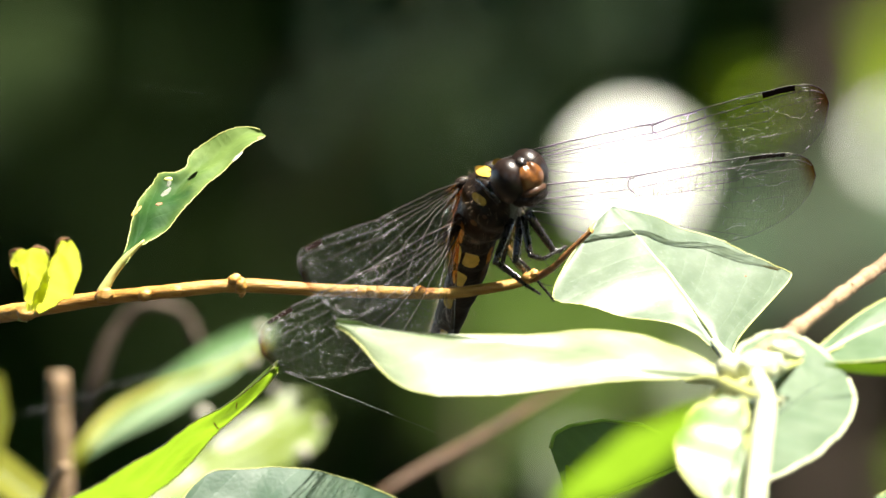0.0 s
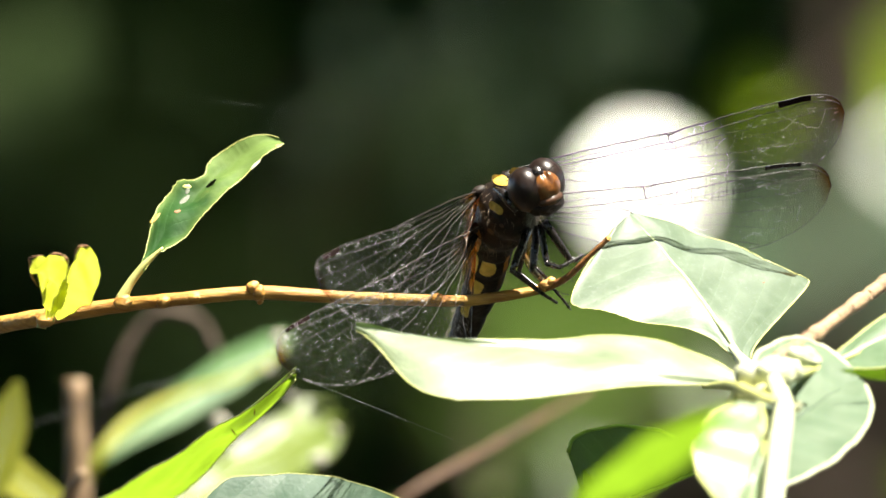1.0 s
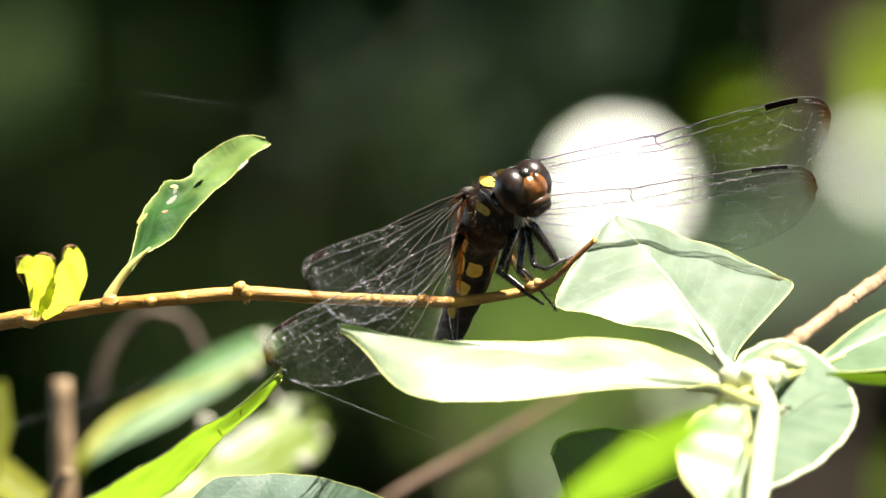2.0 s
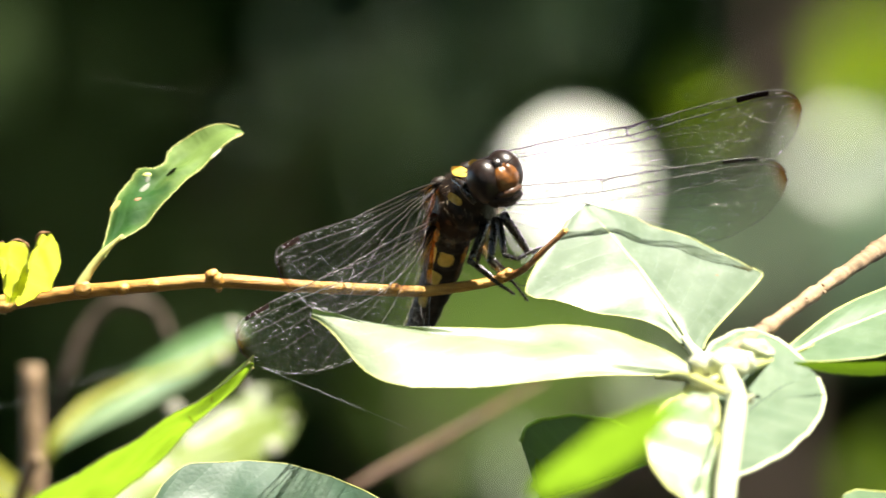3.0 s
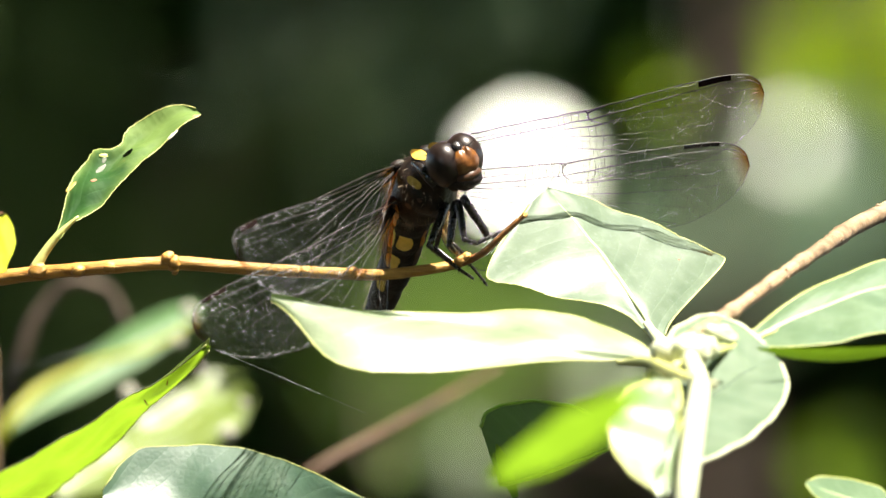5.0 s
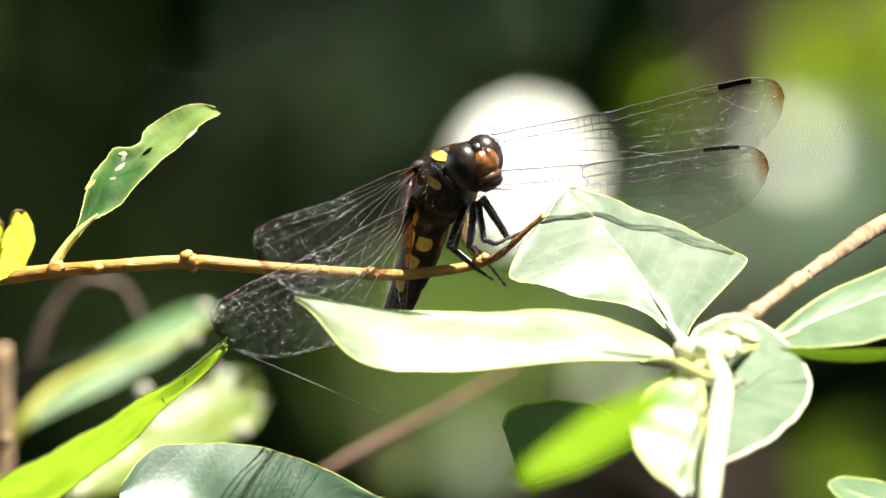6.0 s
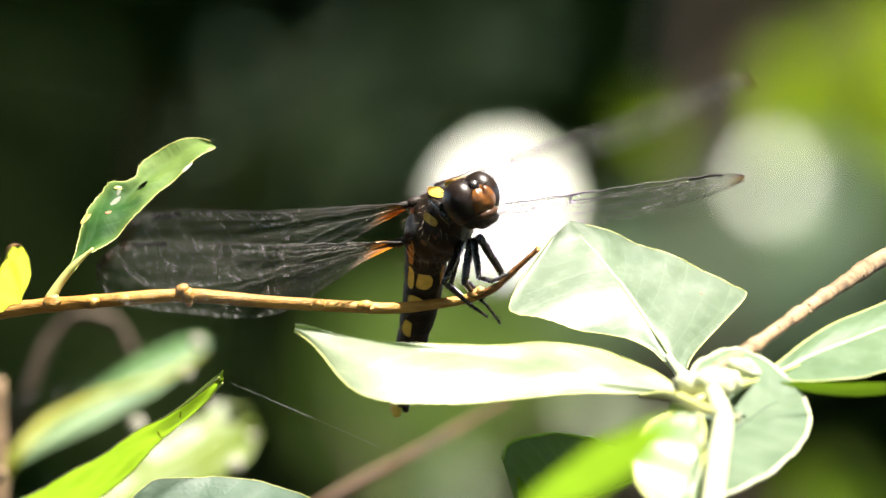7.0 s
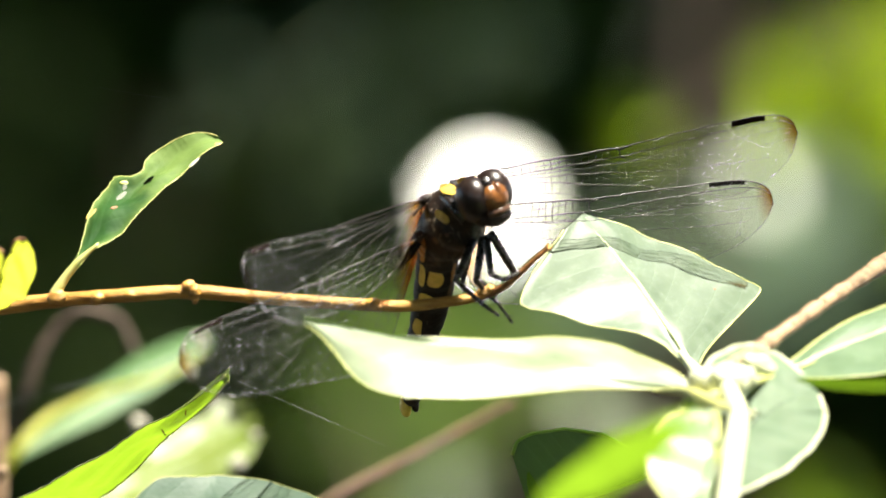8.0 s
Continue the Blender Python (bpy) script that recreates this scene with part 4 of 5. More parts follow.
def patch(centre, axes, a, b, ra, rb, turn, material, parent, name="marking", lift=0.00004):
    """An oval marking laid on the near side of an ellipsoid."""
    inv = Matrix((axes[0], axes[1], axes[2])).transposed().inverted()
    bm = bmesh.new()
    rings = []
    for i in range(6):
        q = i / 5
        ring = []
        for j in range(18):
            x = 2 * math.pi * j / 18
            u, v = q * ra * math.cos(x), q * rb * math.sin(x) * (1 + 0.18 * math.sin(2 * x + ra))
            c, s = math.cos(radians(turn)), math.sin(radians(turn))
            p = R(a + u * c - v * s, b + u * s + v * c, 0)
            o, w = inv @ (p - centre), inv @ Vector((0, 1, 0))
            k2, k1, k0 = w.dot(w), 2 * o.dot(w), o.dot(o) - 1
            disc = max(0.0, k1 * k1 - 4 * k2 * k0)
            hit = p + Vector((0, 1, 0)) * ((-k1 - math.sqrt(disc)) / (2 * k2))
            ring.append(hit + (hit - centre).normalized() * lift)
        rings.append([bm.verts.new(p) for p in ring] if i else [bm.verts.new(ring[0])])
    for j in range(18):
        bm.faces.new((rings[0][0], rings[1][j], rings[1][(j + 1) % 18]))
        for r, q in zip(rings[1:], rings[2:]):
            bm.faces.new((r[j], q[j], q[(j + 1) % 18], r[(j + 1) % 18]))
    bmesh.ops.recalc_face_normals(bm, faces=bm.faces)
    return part(name, bm, material, parent)


def hairs(name, parent, roots, length, material, seed, thick=0.000012):
    rng = random.Random(seed)
    bm = bmesh.new()
    for p, way in roots:
        w = (way + Vector((rng.uniform(-.4, .4), rng.uniform(-.4, .4), rng.uniform(-.4, .4)))).normalized()
        ln = length * rng.uniform(0.6, 1.2)
        tube(bm, [p, p + w * ln * 0.5, p + w * ln + Vector((0, 0, -0.1 * ln))], [thick, thick * 0.8, thick * 0.3], 3, caps=False)
    return part(name, bm, material, parent)


HEAD_F = Vector((0.55, -0.82, -0.14)).normalized()
HEAD_L = LEFTWARD - HEAD_F * LEFTWARD.dot(HEAD_F)
HEAD_L.normalize()
HEAD_U = HEAD_F.cross(HEAD_L)


def head(fly):
    fw, lf, up = HEAD_F * MM * 1.08, HEAD_L * MM * 1.08, HEAD_U * MM * 1.08
    c = R(825, 320, -6.5)
    core = part("head", ball(bmesh.new(), c, [lf * 1.9, fw * 1.5, up * 1.9]), CHITIN, fly, "dark head with large eyes")
    for sgn in (-1, 1):
        e = c + lf * sgn * 1.08 + up * 0.38 - fw * 0.12
        part("eye", ball(bmesh.new(), e, [lf * 1.72, fw * 1.85, up * 2.15], 40, 30), EYE, core, "glossy dark purple-brown compound eye")
    f = c + fw * 1.2 + up * 0.30 + lf * 0.22
    bm = ball(bmesh.new(), f, [lf * 1.45, fw * 1.05, up * 1.5], 36, 26)
    for v in bm.verts:
        q = (v.co - f) / MM
        v.co -= fw * 0.34 * math.exp(-(q.dot(HEAD_L) / 0.30) ** 2) * max(0, q.dot(HEAD_U) / 1.3 + 0.2)
        v.co += fw * 0.07 * noise.noise(q * 2.2)
    part("forehead", bm, FRONS, core, "shiny russet forehead")
    for name, at, size, mat, label in (("clypeus", c + fw * 1.45 - up * 0.85 + lf * 0.15, (1.35, 0.8, 0.62), CHITIN_BROWN, ""), ("labrum", c + fw * 1.2 - up * 1.45 + lf * 0.12, (1.5, 0.95, 0.85), CHITIN, "black mouthparts"),
                                       ("mandible", c + fw * 0.55 - up * 1.35 - lf * 0.9, (0.9, 0.9, 0.8), CHITIN, ""), ("vertex", c + fw * 0.85 + up * 1.85, (0.6, 0.6, 0.55), CHITIN_GLOSS, "")):
        bm = ball(bmesh.new(), at, [lf * size[0], fw * size[1], up * size[2]], 22, 16)
        for v in bm.verts:
            v.co += (v.co - at).normalized() * 0.10 * MM * noise.noise((v.co - at) * 1800)
        part(name, bm, mat, core, label)
    for sgn in (-1, 1):
        root = c + fw * 1.3 + up * 1.6 + lf * sgn * 0.5
        line = [root, root + fw * 0.8 + up * 0.5 + lf * sgn * 0.4, root + fw * 1.5 + up * 1.1 + lf * sgn * 0.9]
        part("antenna", tube(bmesh.new(), smooth_line(line, 4), spread([0.00006, 0.00003, 0.000015], 9), 5), CHITIN, core)
    rng = random.Random(2)
    roots = []
    for _ in range(90):
        w = (HEAD_F * rng.uniform(0.3, 1) + HEAD_L * rng.uniform(-1, 1) + HEAD_U * rng.uniform(-1, -0.2)).normalized()
        roots.append((c + fw * 1.3 - up * 1.2 + w * 0.9 * MM, w))
    hairs("bristles", core, roots, 0.0006, CHITIN, 3)
    part("neck", tube(bmesh.new(), [c - fw * 0.6, R(786, 338, -3.5)], [0.0011, 0.0012], 12), CHITIN, core)


def thorax(fly):
    c = R(768, 362, -1)
    # long axis runs from the neck down and back
    lng = (R(806, 316, -4.5) - R(735, 412, 2.5)).normalized()
    lat = (LEFTWARD - lng * LEFTWARD.dot(lng)).normalized()
    up = lng.cross(lat)
    axes = [lng * 4.6 * MM, lat * 2.9 * MM, up * 3.2 * MM]
    bm = ball(bmesh.new(), c, axes, 56, 40)
    for v in bm.verts:
        q = v.co - c
        s = q.dot(lng) / (4.6 * MM)
        v.co += q.normalized() * (0.18 * MM * math.sin(s * 9) + 0.16 * MM * noise.noise(q * 900) + 0.07 * MM * noise.noise(q * 2600))
    body = part("thorax", bm, CHITIN, fly, "hairy black thorax with yellow spots")
    for a, b, ra, rb, turn, mat in ((759, 304, 16, 9, 26, YELLOW), (785, 289, 11, 6, -10, OCHRE), (751, 353, 15, 8, 45, OCHRE), (741, 394, 7, 4, 40, CHITIN_BROWN), (760, 384, 5, 3, 30, CHITIN_BROWN), (722, 335, 7, 9, 30, RUSSET),
                                    (719, 402, 5, 14, -12, AMBER), (700, 396, 5, 9, 30, CHITIN_BROWN)):
        patch(c, [x * 1.03 for x in axes], a, b, ra, rb, turn, mat, body)
    # collar with a grey shine
    part("collar", tube(bmesh.new(), smooth_line([R(748, 318, -5.0), R(764, 328, -6.2), R(777, 345, -6.8), R(786, 360, -6.8)], 5), spread([0.0002, 0.0005, 0.0005, 0.0002], 16), 10), CHITIN_GLOSS, body)
    rng = random.Random(8)
    roots = []
    for _ in range(260):
        w = Vector((rng.gauss(0, 1), rng.gauss(0, 1), rng.gauss(0, 1))).normalized()
        p = c + lng * w.x * 4.6 * MM + lat * w.y * 3.0 * MM + up * w.z * 3.5 * MM
        roots.append((p, (p - c).normalized() - Vector((0, 0, 0.4))))
    hairs("fur", body, roots, 0.0008, HAIR, 4)
    # wing roots
    for a, b, d, r in ((722, 322, -1.5, 0.9), (716, 386, -1, 1.0), (772, 296, 1, 0.9), (782, 345, 3, 1.0)):
        part("wing_root", ball(bmesh.new(), R(a, b, d), [LEFTWARD * 1.0 * r * MM, FORWARD * 0.7 * r * MM, UPWARD * 0.6 * r * MM], 14, 10), CHITIN, body)


ABDOMEN_AT = R(748, 405, 3)


def abdomen(fly):
    line = smooth_line([R(748, 392, 2) - ABDOMEN_AT, R(741, 430, 5) - ABDOMEN_AT, R(725, 486, 9) - ABDOMEN_AT, R(696, 560, 14) - ABDOMEN_AT, R(680, 605, 17) - ABDOMEN_AT, R(668, 645, 20) - ABDOMEN_AT], 12)
    radii = spread([2.2, 2.1, 1.9, 1.5, 1.25, 0.95], len(line))
    ob = bmesh.new()
    shaped = []
    for k, r in enumerate(radii):
        joint = abs(((k + 3) % 7) - 3) / 3
        shaped.append((r - 0.12 * joint ** 6) * MM)
    tube(ob, line, shaped, 24)
    ob = part("abdomen", ob, CHITIN, fly, "black tapering abdomen with yellow side spots")
    ob.location = ABDOMEN_AT
    # markings in rows along it: along, across (degrees off the near face), size
    blunt = lambda v: math.copysign(abs(v) ** 0.6, v)

    def mark(k, ang, half_l, half_a, mat, name="marking"):
        bm = bmesh.new()
        p0, p1 = line[max(0, k - 1)], line[min(len(line) - 1, k + 1)]
        rings = []
        way = (p1 - p0).normalized()
        near = (Vector((0, -1, 0)) - way * -way.y).normalized()
        side = way.cross(near)
        for i in range(5):
            q = i / 4
            ring = []
            for j in range(16):
                x = 2 * math.pi * j / 16
                u, v = q * half_l * blunt(math.cos(x)), radians(ang + q * half_a * blunt(math.sin(x)) * (1 + 0.15 * math.sin(3 * x + k)))
                pos = min(len(line) - 1.001, max(0, k + u))
                i0 = int(pos)
                c = line[i0].lerp(line[i0 + 1], pos - i0)
                rr = (shaped[i0] * (1 - pos + i0) + shaped[i0 + 1] * (pos - i0)) + 0.00005
                ring.append(c + (near * math.cos(v) + side * math.sin(v)) * rr)
            rings.append([bm.verts.new(p) for p in ring] if i else [bm.verts.new(ring[0])])
        for j in range(16):
            bm.faces.new((rings[0][0], rings[1][j], rings[1][(j + 1) % 16]))
            for r, q in zip(rings[1:], rings[2:]):
                bm.faces.new((r[j], q[j], q[(j + 1) % 16], r[(j + 1) % 16]))
        bmesh.ops.recalc_face_normals(bm, faces=bm.faces)
        part(name, bm, mat, ob)
    def mark_at(a, b, half_w, half_h, mat):
        """A spot at a plan place on the near side, its half sizes in plan steps."""
        p = R(a, b, 9) - ABDOMEN_AT
        best = None
        for k in range(1, len(line) - 1):
            way = (line[k + 1] - line[k - 1]).normalized()
            near = (Vector((0, -1, 0)) - way * -way.y).normalized()
            side = way.cross(near)
            for ang in range(-80, 81, 4):
                q = line[k] + (near * math.cos(radians(ang)) + side * math.sin(radians(ang))) * shaped[k] - p
                miss = q.x * q.x + q.z * q.z
                if best is None or miss < best[0]:
                    best = (miss, k, ang)
        _, k, ang = best
        mark(k, ang, half_h / 4.4, min(60, math.degrees(half_w * UNIT / shaped[k]) / max(0.5, math.cos(radians(ang))) ** 0.5), mat)
    for a, b, half_w, half_h, mat in ((734, 458, 14, 14, YELLOW), (713, 491, 13, 11, YELLOW), (694, 531, 9, 9, YELLOW), (712, 448, 6, 20, YELLOW), (718, 416, 6, 16, AMBER), (768, 448, 4, 18, AMBER), (758, 480, 4, 18, CHITIN_BROWN),
                                      (684, 588, 6, 6, OCHRE), (744, 412, 6, 5, CHITIN_BROWN), (724, 404, 7, 9, RUSSET)):
        mark_at(a, b, half_w, half_h, mat)
    e = line[-1]
    for dx, r, mat in ((-0.0006, 0.0006, YELLOW), (0.00035, 0.0004, CHITIN)):
        bm = ball(bmesh.new(), e + Vector((dx, 0, -0.0005)), [Vector((r, 0, 0)), Vector((0, r, 0)), Vector((0, 0, r * 1.9))], 12, 9)
        part("appendage", bm, mat, ob, "yellow tail appendage" if mat is YELLOW else "")
    rng = random.Random(12)
    roots = []
    for _ in range(260):
        k = rng.randrange(6, 44)
        ang = rng.uniform(0, 6.28)
        w = Vector((math.cos(ang), math.sin(ang), 0))
        roots.append((line[k] + w * radii[k] * MM * 0.95, w + Vector((0, 0, -0.5))))
    hairs("fur", ob, roots, 0.0011, HAIR, 6)
    return ob


def leg(fly, pts, radii, seed):
    """Thigh, shin and foot with sharp joints and spines."""
    joints = [R(*p) for p in pts]
    rng = random.Random(seed)
    ob = None
    for k, (a, b) in enumerate(zip(joints, joints[1:])):
        r0, r1 = radii[k] * UNIT, (radii[k] * 0.45 + radii[k + 1] * 0.55) * UNIT
        line = [a.lerp(b, s) for s in (0, 0.15, 0.5, 0.85, 1)]
        bm = tube(bmesh.new(), line, [r0 * 0.85, r0, (r0 + r1) / 2, r1, r1 * 0.8], 8)
        ball(bm, b, [Vector((r1 * 0.95, 0, 0)), Vector((0, r1 * 0.95, 0)), Vector((0, 0, r1 * 0.95))], 8, 6)
        if k:
            for _ in range(14):
                w = Vector((rng.uniform(-1, 1), rng.uniform(-1, 1), rng.uniform(-1, 0.6))).normalized()
                p = a.lerp(b, rng.random())
                tube(bm, [p, p + w * (r1 + 0.0005)], [0.00003, 0.00001], 3, caps=False)
        if ob is None:
            ob = part("leg", bm, CHITIN_GLOSS, fly, "thin spiny black leg")
        else:
            part("leg_joint", bm, CHITIN_GLOSS, ob)


SPAN = {"forewing": 35.4, "hindwing": 33.6}


def wing_shape(kind):
    """Leading and trailing edges along the span, in millimetres, with a rounded tip."""
    s = np.linspace(0, 1, 400)
    if kind == "forewing":
        te = np.interp(s, [0, 0.04, 0.10, 0.22, 0.4, 0.55, 0.7, 0.85, 1], [1.2, 2.9, 4.7, 6.3, 7.2, 7.8, 8.0, 7.8, 7.4])
        le = np.interp(s, [0, 0.15, 0.44, 0.50, 0.56, 0.8, 1], [0, -0.25, -0.05, 0.06, -0.1, -0.6, -0.5])
        turn, middle = 0.80, 2.2
    else:
        te = np.interp(s, [0, 0.03, 0.08, 0.17, 0.27, 0.4, 0.55, 0.7, 0.85, 1], [2.2, 5.2, 8.2, 10.2, 10.7, 10.2, 9.2, 8.3, 7.5, 6.8])
        le = np.interp(s, [0, 0.15, 0.38, 0.43, 0.49, 0.8, 1], [0, -0.25, 0.0, 0.12, -0.05, -0.5, -0.4])
        turn, middle = 0.78, 2.4
    soft = lambda v: np.convolve(np.concatenate((np.full(8, v[0]), v, np.full(8, v[-1]))), np.ones(17) / 17, "valid")
    te, le = soft(te), soft(le)
    q = np.clip((s - turn) / (1 - turn), 0, 1)
    te = middle + (te - middle) * np.sqrt(np.clip(1 - q ** 2.3, 0, 1))
    q = np.clip((s - turn - 0.08) / (0.92 - turn), 0, 1)
    le = middle + (le - middle) * np.sqrt(np.clip(1 - q ** 2.6, 0, 1))
    return s, le - s * middle, te - s * middle


def wing(kind, fly, seed, fibres, specks, twist=0.0):
    """A wing: vein net, clear film, dark cell, scuffs of wear and painted glints. It points along x, its hind edge
    along y.
    """
    s_t, le_t, te_t = wing_shape(kind)
    length, node = SPAN[kind], 0.485 if kind == "forewing" else 0.415

    def at(s, f):
        s = float(s)
        le, te = float(np.interp(s, s_t, le_t)), float(np.interp(s, s_t, te_t))
        z = 0.20 * math.cos(f * 21) * (1 - 0.6 * s) + 0.7 * math.sin(math.pi * min(1, s * 1.1)) * (0.3 - f) + 0.06 * math.sin(60 * s) + 0.10 * noise.noise(Vector((s * 9, f * 3, seed)))
        y = le + (te - le) * f
        turn = radians(twist) * (1 - min(1.0, s / 0.55)) ** 1.5
        return Vector((s * length, y * math.cos(turn) - z * math.sin(turn), y * math.sin(turn) + z * math.cos(turn))) * MM

    # long veins: start and end along the span, place across the wing there, bend, radius in mm
    hind = kind == "hindwing"
    runs = [(0, 1, 0, 0, 1, 0.075), (0, node, 0.085, 0.012, 2.5, 0.045), (0, 0.985, 0.14, 0.09, 1, 0.065), (0.03, 0.965, 0.17, 0.26, 1.2, 0.042), (node - 0.06, 0.95, 0.21, 0.46, 1.3, 0.03),
            (0.10, 0.92, 0.22, 0.66, 1.5, 0.036), (node - 0.02, 0.86, 0.40, 0.86, 1.3, 0.024), (0.02, 0.78, 0.26, 0.97, 1.9, 0.04), (0.02, 0.62 if hind else 0.56, 0.32, 0.98, 1.7, 0.034),
            (0.03, 0.42 if hind else 0.34, 0.40, 0.98, 1.5, 0.026), (0.03, 0.24 if hind else 0.15, 0.52, 0.98, 1.3, 0.026), (0, 1, 1, 1, 1, 0.042)]

    def lane(k, s):
        s0, s1, f0, f1, bend, _ = runs[k]
        q = min(1, max(0, (s - s0) / (s1 - s0)))
        return f0 + (f1 - f0) * q ** bend + (0.007 * math.sin(17 * s + 2 * k) if 2 < k < len(runs) - 1 else 0)

    bm, front = bmesh.new(), bmesh.new()
    for k, (s0, s1, _, _, _, thick) in enumerate(runs):
        ss = np.linspace(s0, s1, 60).tolist()
        tube(bm if k > 2 else front, [at(s, lane(k, s)) for s in ss], [thick * MM * (1.1 - 0.45 * s) for s in ss], 5)
    rng = random.Random(23 if hind else 17)
    step, s, turn = 0.0215, 0.03, 0
    while s < 0.965:
        s += step * rng.uniform(0.85, 1.15)
        turn += 1
        here = sorted((lane(k, s), k) for k in range(len(runs)) if runs[k][0] - 0.005 <= s <= runs[k][1])
        wide = float(np.interp(s, s_t, te_t) - np.interp(s, s_t, le_t))
        for (fa, ka), (fb, kb) in zip(here, here[1:]):
            if ka == 0 and node + 0.01 < s < node + 0.07:
                continue
            rows = max(1, round((fb - fa) * wide / 0.78))
            marks = [fa + (fb - fa) * q / rows for q in range(rows + 1)]
            for q in range(rows):
                slip = 0 if rows == 1 else (0.5 * step if (q + turn) % 2 else 0.0)
                a, b = min(0.975, s + slip), min(0.975, s + slip + rng.uniform(-0.004, 0.004))
                tube(bm, [at(a, marks[q]), at(b, marks[q + 1])], (0.032 if ka < 2 and s < node else 0.017) * MM, 3, caps=False)
                if q:
                    c = min(0.975, a + step * 0.55)
                    tube(bm, [at(a, marks[q]), at(c, marks[q] + (0.12 if turn % 2 else -0.12) * (fb - fa) / rows)], 0.016 * MM, 3, caps=False)
    # the node with its strong cross vein, bowed back into the long veins, and the arc near the root
    tube(front, [at(node - 0.004, -0.01), at(node + 0.004, 0.04), at(node + 0.002, 0.09), at(node + 0.012, 0.14), at(node + 0.04, lane(3, node + 0.04))], [0.10 * MM, 0.075 * MM, 0.07 * MM, 0.06 * MM, 0.03 * MM], 6)
    tube(front, [at(node + 0.004, 0.03), at(node + 0.03, 0.012), at(node + 0.06, 0.004)], [0.06 * MM, 0.05 * MM, 0.03 * MM], 6)
    for reach, f in ((0.07, 0.30), (0.115, 0.27)):
        tube(bm, [at(reach, 0.10), at(reach + 0.01, f * 0.7), at(reach, f)], 0.05 * MM, 5)
    ob = part(kind, bm, VEIN, fly, "clear netted wing with dark veins")
    part("leading_vein", front, VEIN_DARK, ob, "thick dark leading edge")
    film = bmesh.new()
    uv = film.loops.layers.uv.new("UVMap")
    ns, nf = 110, 18
    grid = [[film.verts.new(at(i / ns, j / nf)) for j in range(nf + 1)] for i in range(ns + 1)]
    for i in range(ns):
        for j in range(nf):
            face = film.faces.new((grid[i][j], grid[i + 1][j], grid[i + 1][j + 1], grid[i][j + 1]))
            for loop, (u, v) in zip(face.loops, ((i, j), (i + 1, j), (i + 1, j + 1), (i, j + 1))):
                loop[uv].uv = (u / ns, v / nf)
    part("membrane", film, MEMBRANE, ob, "clear wing film with an amber-brown tip")
    cell = bmesh.new()
    lo, hi, deep = (0.81, 0.905, 1.0) if kind == "forewing" else (0.79, 0.90, 0.72)
    for lift in (0.00005, -0.00005):
        rows = [[cell.verts.new(at(s, f) + Vector((0, 0, lift))) for f in (-0.005, 0.02 * deep, 0.045 * deep, 0.07 * deep)] for s in np.linspace(lo, hi, 8)]
        for r, q in zip(rows, rows[1:]):
            for j in range(3):
                cell.faces.new((r[j], q[j], q[j + 1], r[j + 1]))
    part("stigma", cell, STIGMA, ob, "dark brown wing cell")
    for f0, f1, reach in ((0.08, 0.12, 0.06), (0.18, 0.30, 0.09), (0.28, 0.40, 0.06)) if hind else ((0.05, 0.15, 0.05), (0.3, 0.5, 0.05)):
        bm = bmesh.new()
        tube(bm, [at(0.0, f0), at(reach * 0.5, (f0 + f1) / 2), at(reach, f1)], [0.00028, 0.00022, 0.00004], 6)
        part("root_vein", bm, CHITIN, ob, "dark wing root")
    # wear: pale scuffs and fibres across the outer half; bright specks painted as glints
    rng = random.Random(seed)
    bm = bmesh.new()
    for _ in range(fibres):
        a, f = rng.uniform(0.56, 0.93), rng.uniform(0.04, 0.9) ** 1.3
        way, ln = rng.uniform(0, 6.28), rng.choice((0.4, 0.8, 1.4, 2.4)) * rng.uniform(0.6, 1.2)
        line = []
        for k in range(6):
            line.append(at(min(0.97, a), min(0.98, max(0.02, f))) + Vector((0, 0, 0.05 * MM)))
            way += rng.uniform(-0.4, 0.4)
            a += math.cos(way) * ln / 5 / length
            f += math.sin(way) * ln / 5 / 8
        tube(bm, line, rng.uniform(0.005, 0.012) * MM, 3, caps=False)
    for _ in range(specks):
        a, f = rng.uniform(0.35, 0.97), rng.choice((rng.random(), rng.random(), 1 - abs(rng.gauss(0, 0.02)), abs(rng.gauss(0, 0.1)) % 1))
        r = rng.choice((0.009, 0.011, 0.014, 0.018, 0.028)) * MM
        p, q = at(a, f), at(min(0.985, a + rng.uniform(0.002, 0.022)), f)
        lift = Vector((0, 0, 0.05 * MM))
        tube(bm, [p + lift, p.lerp(q, 0.5) + lift, q + lift], [r * 0.4, r, r * 0.4], 4)
    part("scuffs_and_glints", bm, SCUFF_GLINT, ob, "pale scuffs and painted glints on the wing")
    return ob


ROOTS = {"lf": R(715, 322, -1.5), "lh": R(712, 388, -1), "rf": R(762, 292, 1.5), "rh": R(776, 345, 6)}
ROOT_AT = {"lf": (-35, -33), "lh": (-38, 33), "rf": (12, -63), "rh": (26, -10)}


def wing_pose(which, tip, chord):
    """The pose of a wing from where its tip lies beside the side spot (plan steps) and the way its chord hangs."""
    length = SPAN["forewing" if which[1] == "f" else "hindwing"] * MM
    x, z = (tip[0] - ROOT_AT[which][0]) * UNIT, -(tip[1] - ROOT_AT[which][1]) * UNIT
    deep = math.sqrt(max(0.0, length ** 2 - x * x - z * z)) * (-1 if which[0] == "l" else 1)
    a = Vector((x, deep, z)).normalized()
    c = Vector(chord)
    c = (c - a * c.dot(a)).normalized()
    n = a.cross(c)
    m = Matrix((a, c, n)).transposed().to_4x4()
    m.translation = ROOTS[which]
    return m


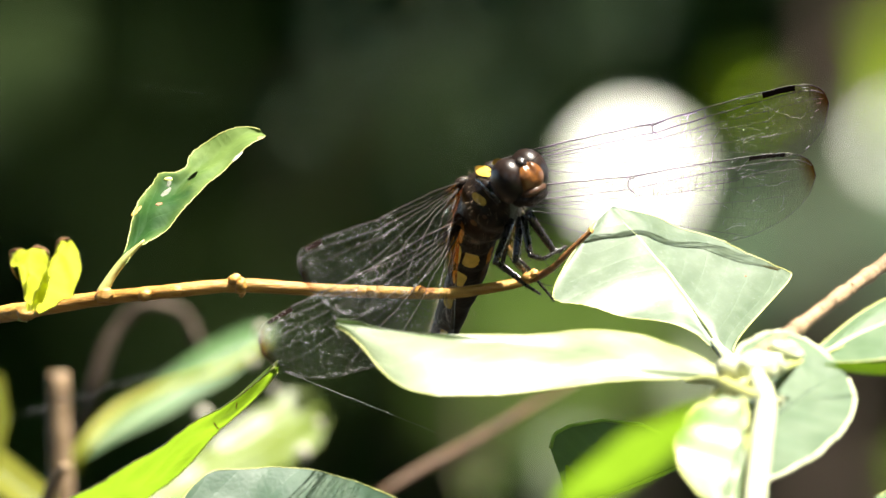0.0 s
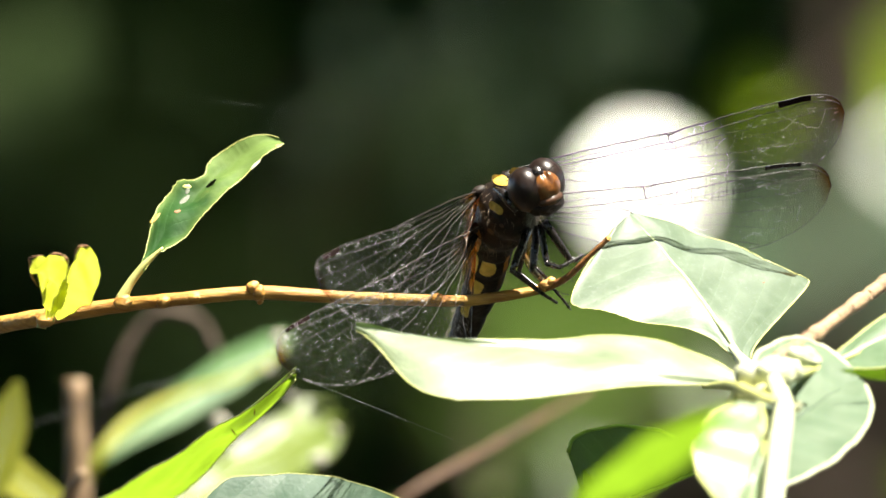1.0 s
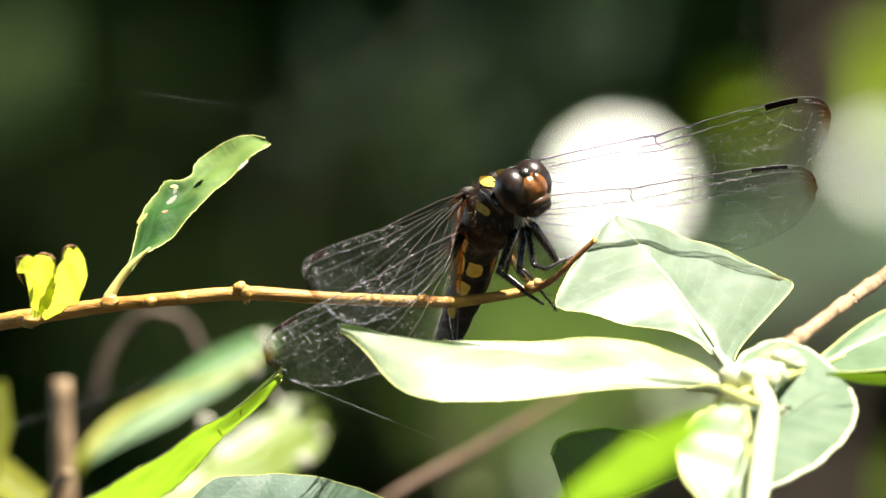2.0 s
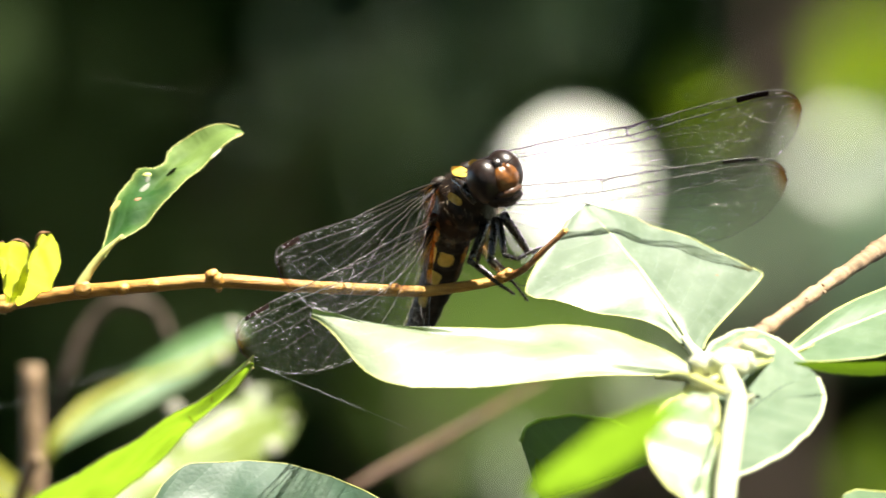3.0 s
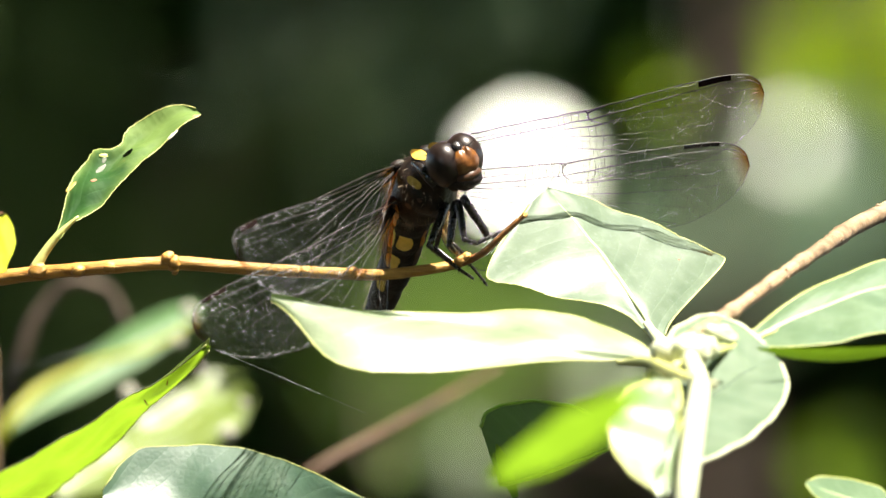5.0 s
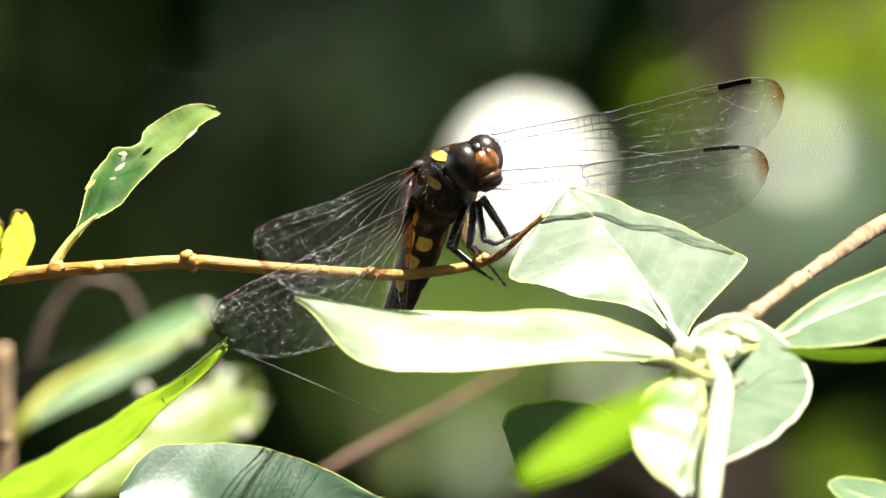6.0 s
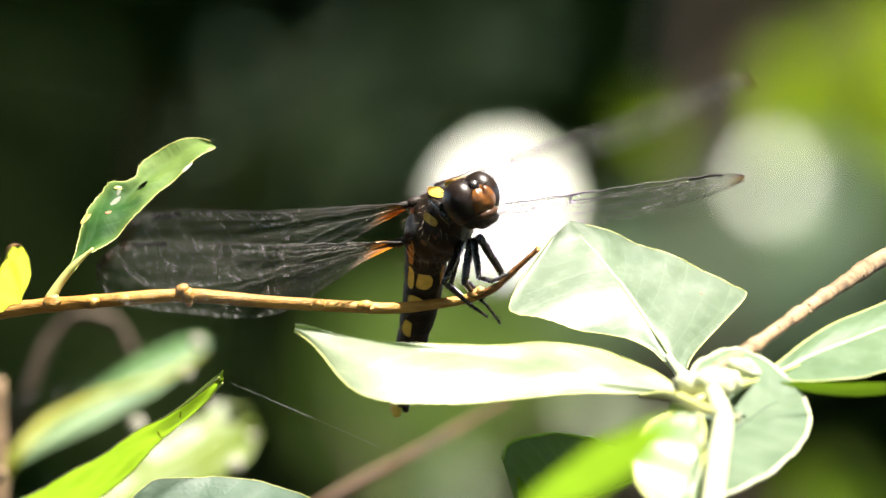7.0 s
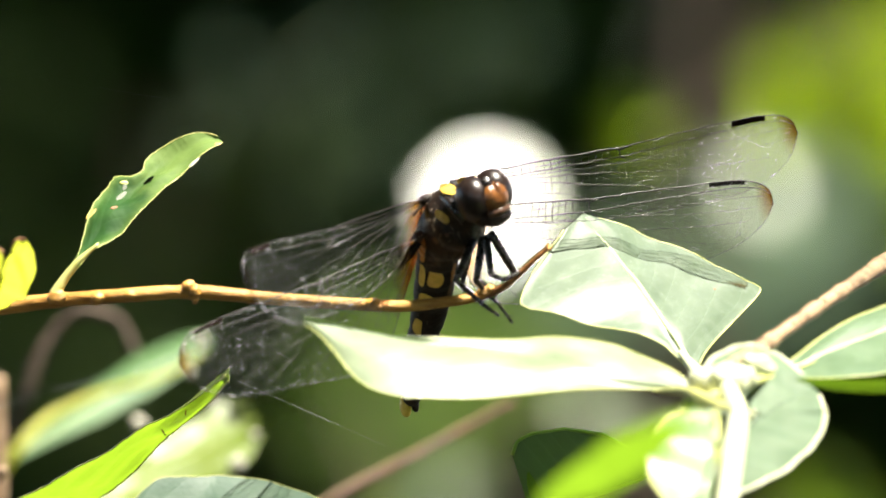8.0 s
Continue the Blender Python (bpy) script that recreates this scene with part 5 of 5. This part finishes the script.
REST = {"lf": ((-304, 133), (0.52, 0.0, -0.85)), "lh": ((-374, 266), (0.66, 0.0, -0.75)), "rf": ((621, -165), (-0.05, 0.4, -0.9)), "rh": ((598, -36), (0.05, 0.35, -0.93))}
EDGE_ON, HALF, STEEP = (0, 1, -0.28), (0, 0.75, -0.65), (0.05, 0.35, -0.95)
BEATS = {
    "lf": [(6.3, (-319, 72), STEEP), (6.4, (-400, -9), HALF), (6.467, (-555, -150), HALF), (6.533, (-560, -55), HALF), (6.6, (-540, -64), HALF), (6.7, (-566, -36), HALF), (6.8, (-541, 13), HALF), (6.9, (-563, -218), EDGE_ON),
           (7.0, (-540, 50), (0, 0.5, -0.85)), (7.1, (-510, 52), (0, 0.5, -0.85)), (7.2, (-480, 66), STEEP), (7.3, (-465, 83), STEEP), (7.5, (-464, 80), STEEP), (7.8, (-415, 104), STEEP), (7.92, (-342, 121), (0.45, 0.0, -0.89)), (8.0, (-338, 122), (0.45, 0.0, -0.89))],
    "lh": [(6.3, (-385, 238), STEEP), (6.4, (-482, 125), HALF), (6.467, (-570, 35), HALF), (6.533, (-566, 105), HALF), (6.6, (-565, 81), HALF), (6.7, (-556, 84), HALF), (6.8, (-568, 98), HALF), (6.9, (-570, 50), EDGE_ON),
           (7.0, (-583, 98), (0, 0.6, -0.8)), (7.1, (-570, 115), (0, 0.6, -0.8)), (7.2, (-565, 145), (0, 0.6, -0.8)), (7.3, (-557, 183), (0.05, 0.6, -0.8)), (7.5, (-543, 195), (0.05, 0.6, -0.8)), (7.8, (-505, 238), STEEP), (7.92, (-445, 273), (0.5, 0.1, -0.86)), (8.0, (-442, 275), (0.5, 0.1, -0.86))],
    "rf": [(6.3, (612, -155), HALF), (6.4, (630, -90), HALF), (6.467, (430, -410), EDGE_ON), (6.533, (560, -250), HALF), (6.6, (595, -231), HALF), (6.7, (605, -216), HALF), (6.8, (587, -227), HALF), (6.9, (400, -440), EDGE_ON),
           (7.0, (572, -267), EDGE_ON), (7.1, (615, -200), HALF), (7.2, (604, -222), HALF), (7.3, (606, -207), HALF), (7.5, (611, -195), (-0.05, 0.65, -0.75)), (7.8, (605, -190), (-0.05, 0.6, -0.8)), (8.0, (621, -172), (-0.05, 0.5, -0.85))],
    "rh": [(6.3, (590, -30), HALF), (6.4, (600, 41), HALF), (6.467, (500, -260), EDGE_ON), (6.533, (575, -60), HALF), (6.6, (570, -60), HALF), (6.7, (565, -60), HALF), (6.8, (560, -60), HALF), (6.9, (597, 40), EDGE_ON),
           (7.0, (560, -90), EDGE_ON), (7.1, (545, -20), HALF), (7.2, (540, -60), HALF), (7.3, (538, -62), HALF), (7.5, (536, -75), (0.05, 0.6, -0.8)), (7.8, (552, -58), (0.05, 0.55, -0.8)), (8.0, (586, -47), (0.05, 0.45, -0.9))],
}

fly = thing("dragonfly", FLY_AT, "black and yellow dragonfly clinging to the twig tip", "dragonfly")
thorax(fly)
head(fly)
tail = abdomen(fly)
for n, (pts, radii) in enumerate((
        ([(808, 390, -3), (778, 463, -5), (828, 503, -2.5), (856, 521, -1.5)], [8, 5, 3.4, 2]),
        ([(824, 386, -4), (814, 462, -5), (834, 484, -2.2), (852, 498, -2.4), (872, 522, -2), (880, 533, -2)], [8, 5, 3.6, 2.6, 2.2, 2]),
        ([(828, 384, -5), (840, 452, -6.5), (862, 459, -5.2), (898, 440, -4.4)], [7, 4.6, 3.6, 2]),
        ([(836, 378, -5.5), (880, 444, -4), (892, 446, -4), (902, 438, -4.4)], [8, 5.6, 3.4, 2]),
        ([(806, 394, 0), (790, 468, 2), (828, 498, 1)], [5, 3.6, 2]),
        ([(822, 390, -1), (818, 458, 0), (850, 488, 0)], [5, 3.4, 2]))):
    leg(fly, pts, radii, 40 + n)
wings = {w: wing("forewing" if w[1] == "f" else "hindwing", fly, seed, fibres, specks, twist)
         for w, seed, fibres, specks, twist in (("lf", 3, 16, 240, -32), ("lh", 5, 16, 280, -46), ("rf", 7, 80, 70, 0), ("rh", 9, 50, 40, 0))}


# ---- what moves ----
def motions():
    # the body shifts on its perch as it beats its wings: seconds, millimetres to the right and up, lean
    shifts = [(0.0, -0.05, 0.13, 0.0), (0.5, 0.05, 0.15, 0.0), (1.0, -0.10, 0.03, 0.0), (1.5, -0.08, 0.05, 0.0), (3.0, -0.05, 0.03, 0.0), (4.5, 0.0, 0.0, 0.0), (5.2, 0.02, 0.0, 0.0), (6.2, 0.30, 0.0, 0.0),
              (6.5, 0.67, -0.06, 1.0), (6.8, 0.95, -0.05, 1.0), (6.9, 1.02, -0.05, 1.0), (7.0, 0.25, -0.33, 1.0), (7.5, 0.42, -0.30, 1.0), (8.0, 0.45, -0.34, 1.0)]
    walk(fly, [(t, Matrix.Translation(FLY_AT + Vector((x, 0, z)) * MM) @ pose(0, 0, 0, 0, lean, 0)) for t, x, z, lean in shifts])
    swing = [(0.0, 0, 0), (6.2, 0, 0), (6.5, -6, -3), (7.0, -9, -4), (8.0, -9, -4)]
    walk(tail, [(t, Matrix.Translation(ABDOMEN_AT) @ pose(0, 0, 0, lift, turn, 0)) for t, turn, lift in swing])
    for w, ob in wings.items():
        rows = [(0.0, wing_pose(w, *REST[w])), (6.2, wing_pose(w, *REST[w]))]
        walk(ob, rows + [(t, wing_pose(w, tip, chord)) for t, tip, chord in BEATS[w]])
    # the leafy branch sways a little: seconds, millimetres to the right and up, turn
    sway = [(0.0, -0.01, -0.35, -0.39), (0.5, 0.04, -0.42, -0.16), (1.0, 0.11, -0.19, -0.14), (1.5, 0.02, -0.32, -0.20), (3.0, -0.10, -0.07, -0.03), (4.0, -0.07, 0.06, -0.14), (4.5, 0.0, 0.0, 0.0),
            (5.0, 0.13, -0.01, -0.23), (6.5, 0.93, 0.27, -0.46), (7.0, 1.08, 0.11, -0.12), (7.5, 0.82, 0.23, 0.05), (8.0, 1.21, 0.57, -0.10)]
    walk(branch, [(t, Matrix.Translation(BRANCH_AT + Vector((x, 0, z)) * MM) @ pose(0, 0, 0, 0, turn, 0)) for t, x, z, turn in sway])


motions()
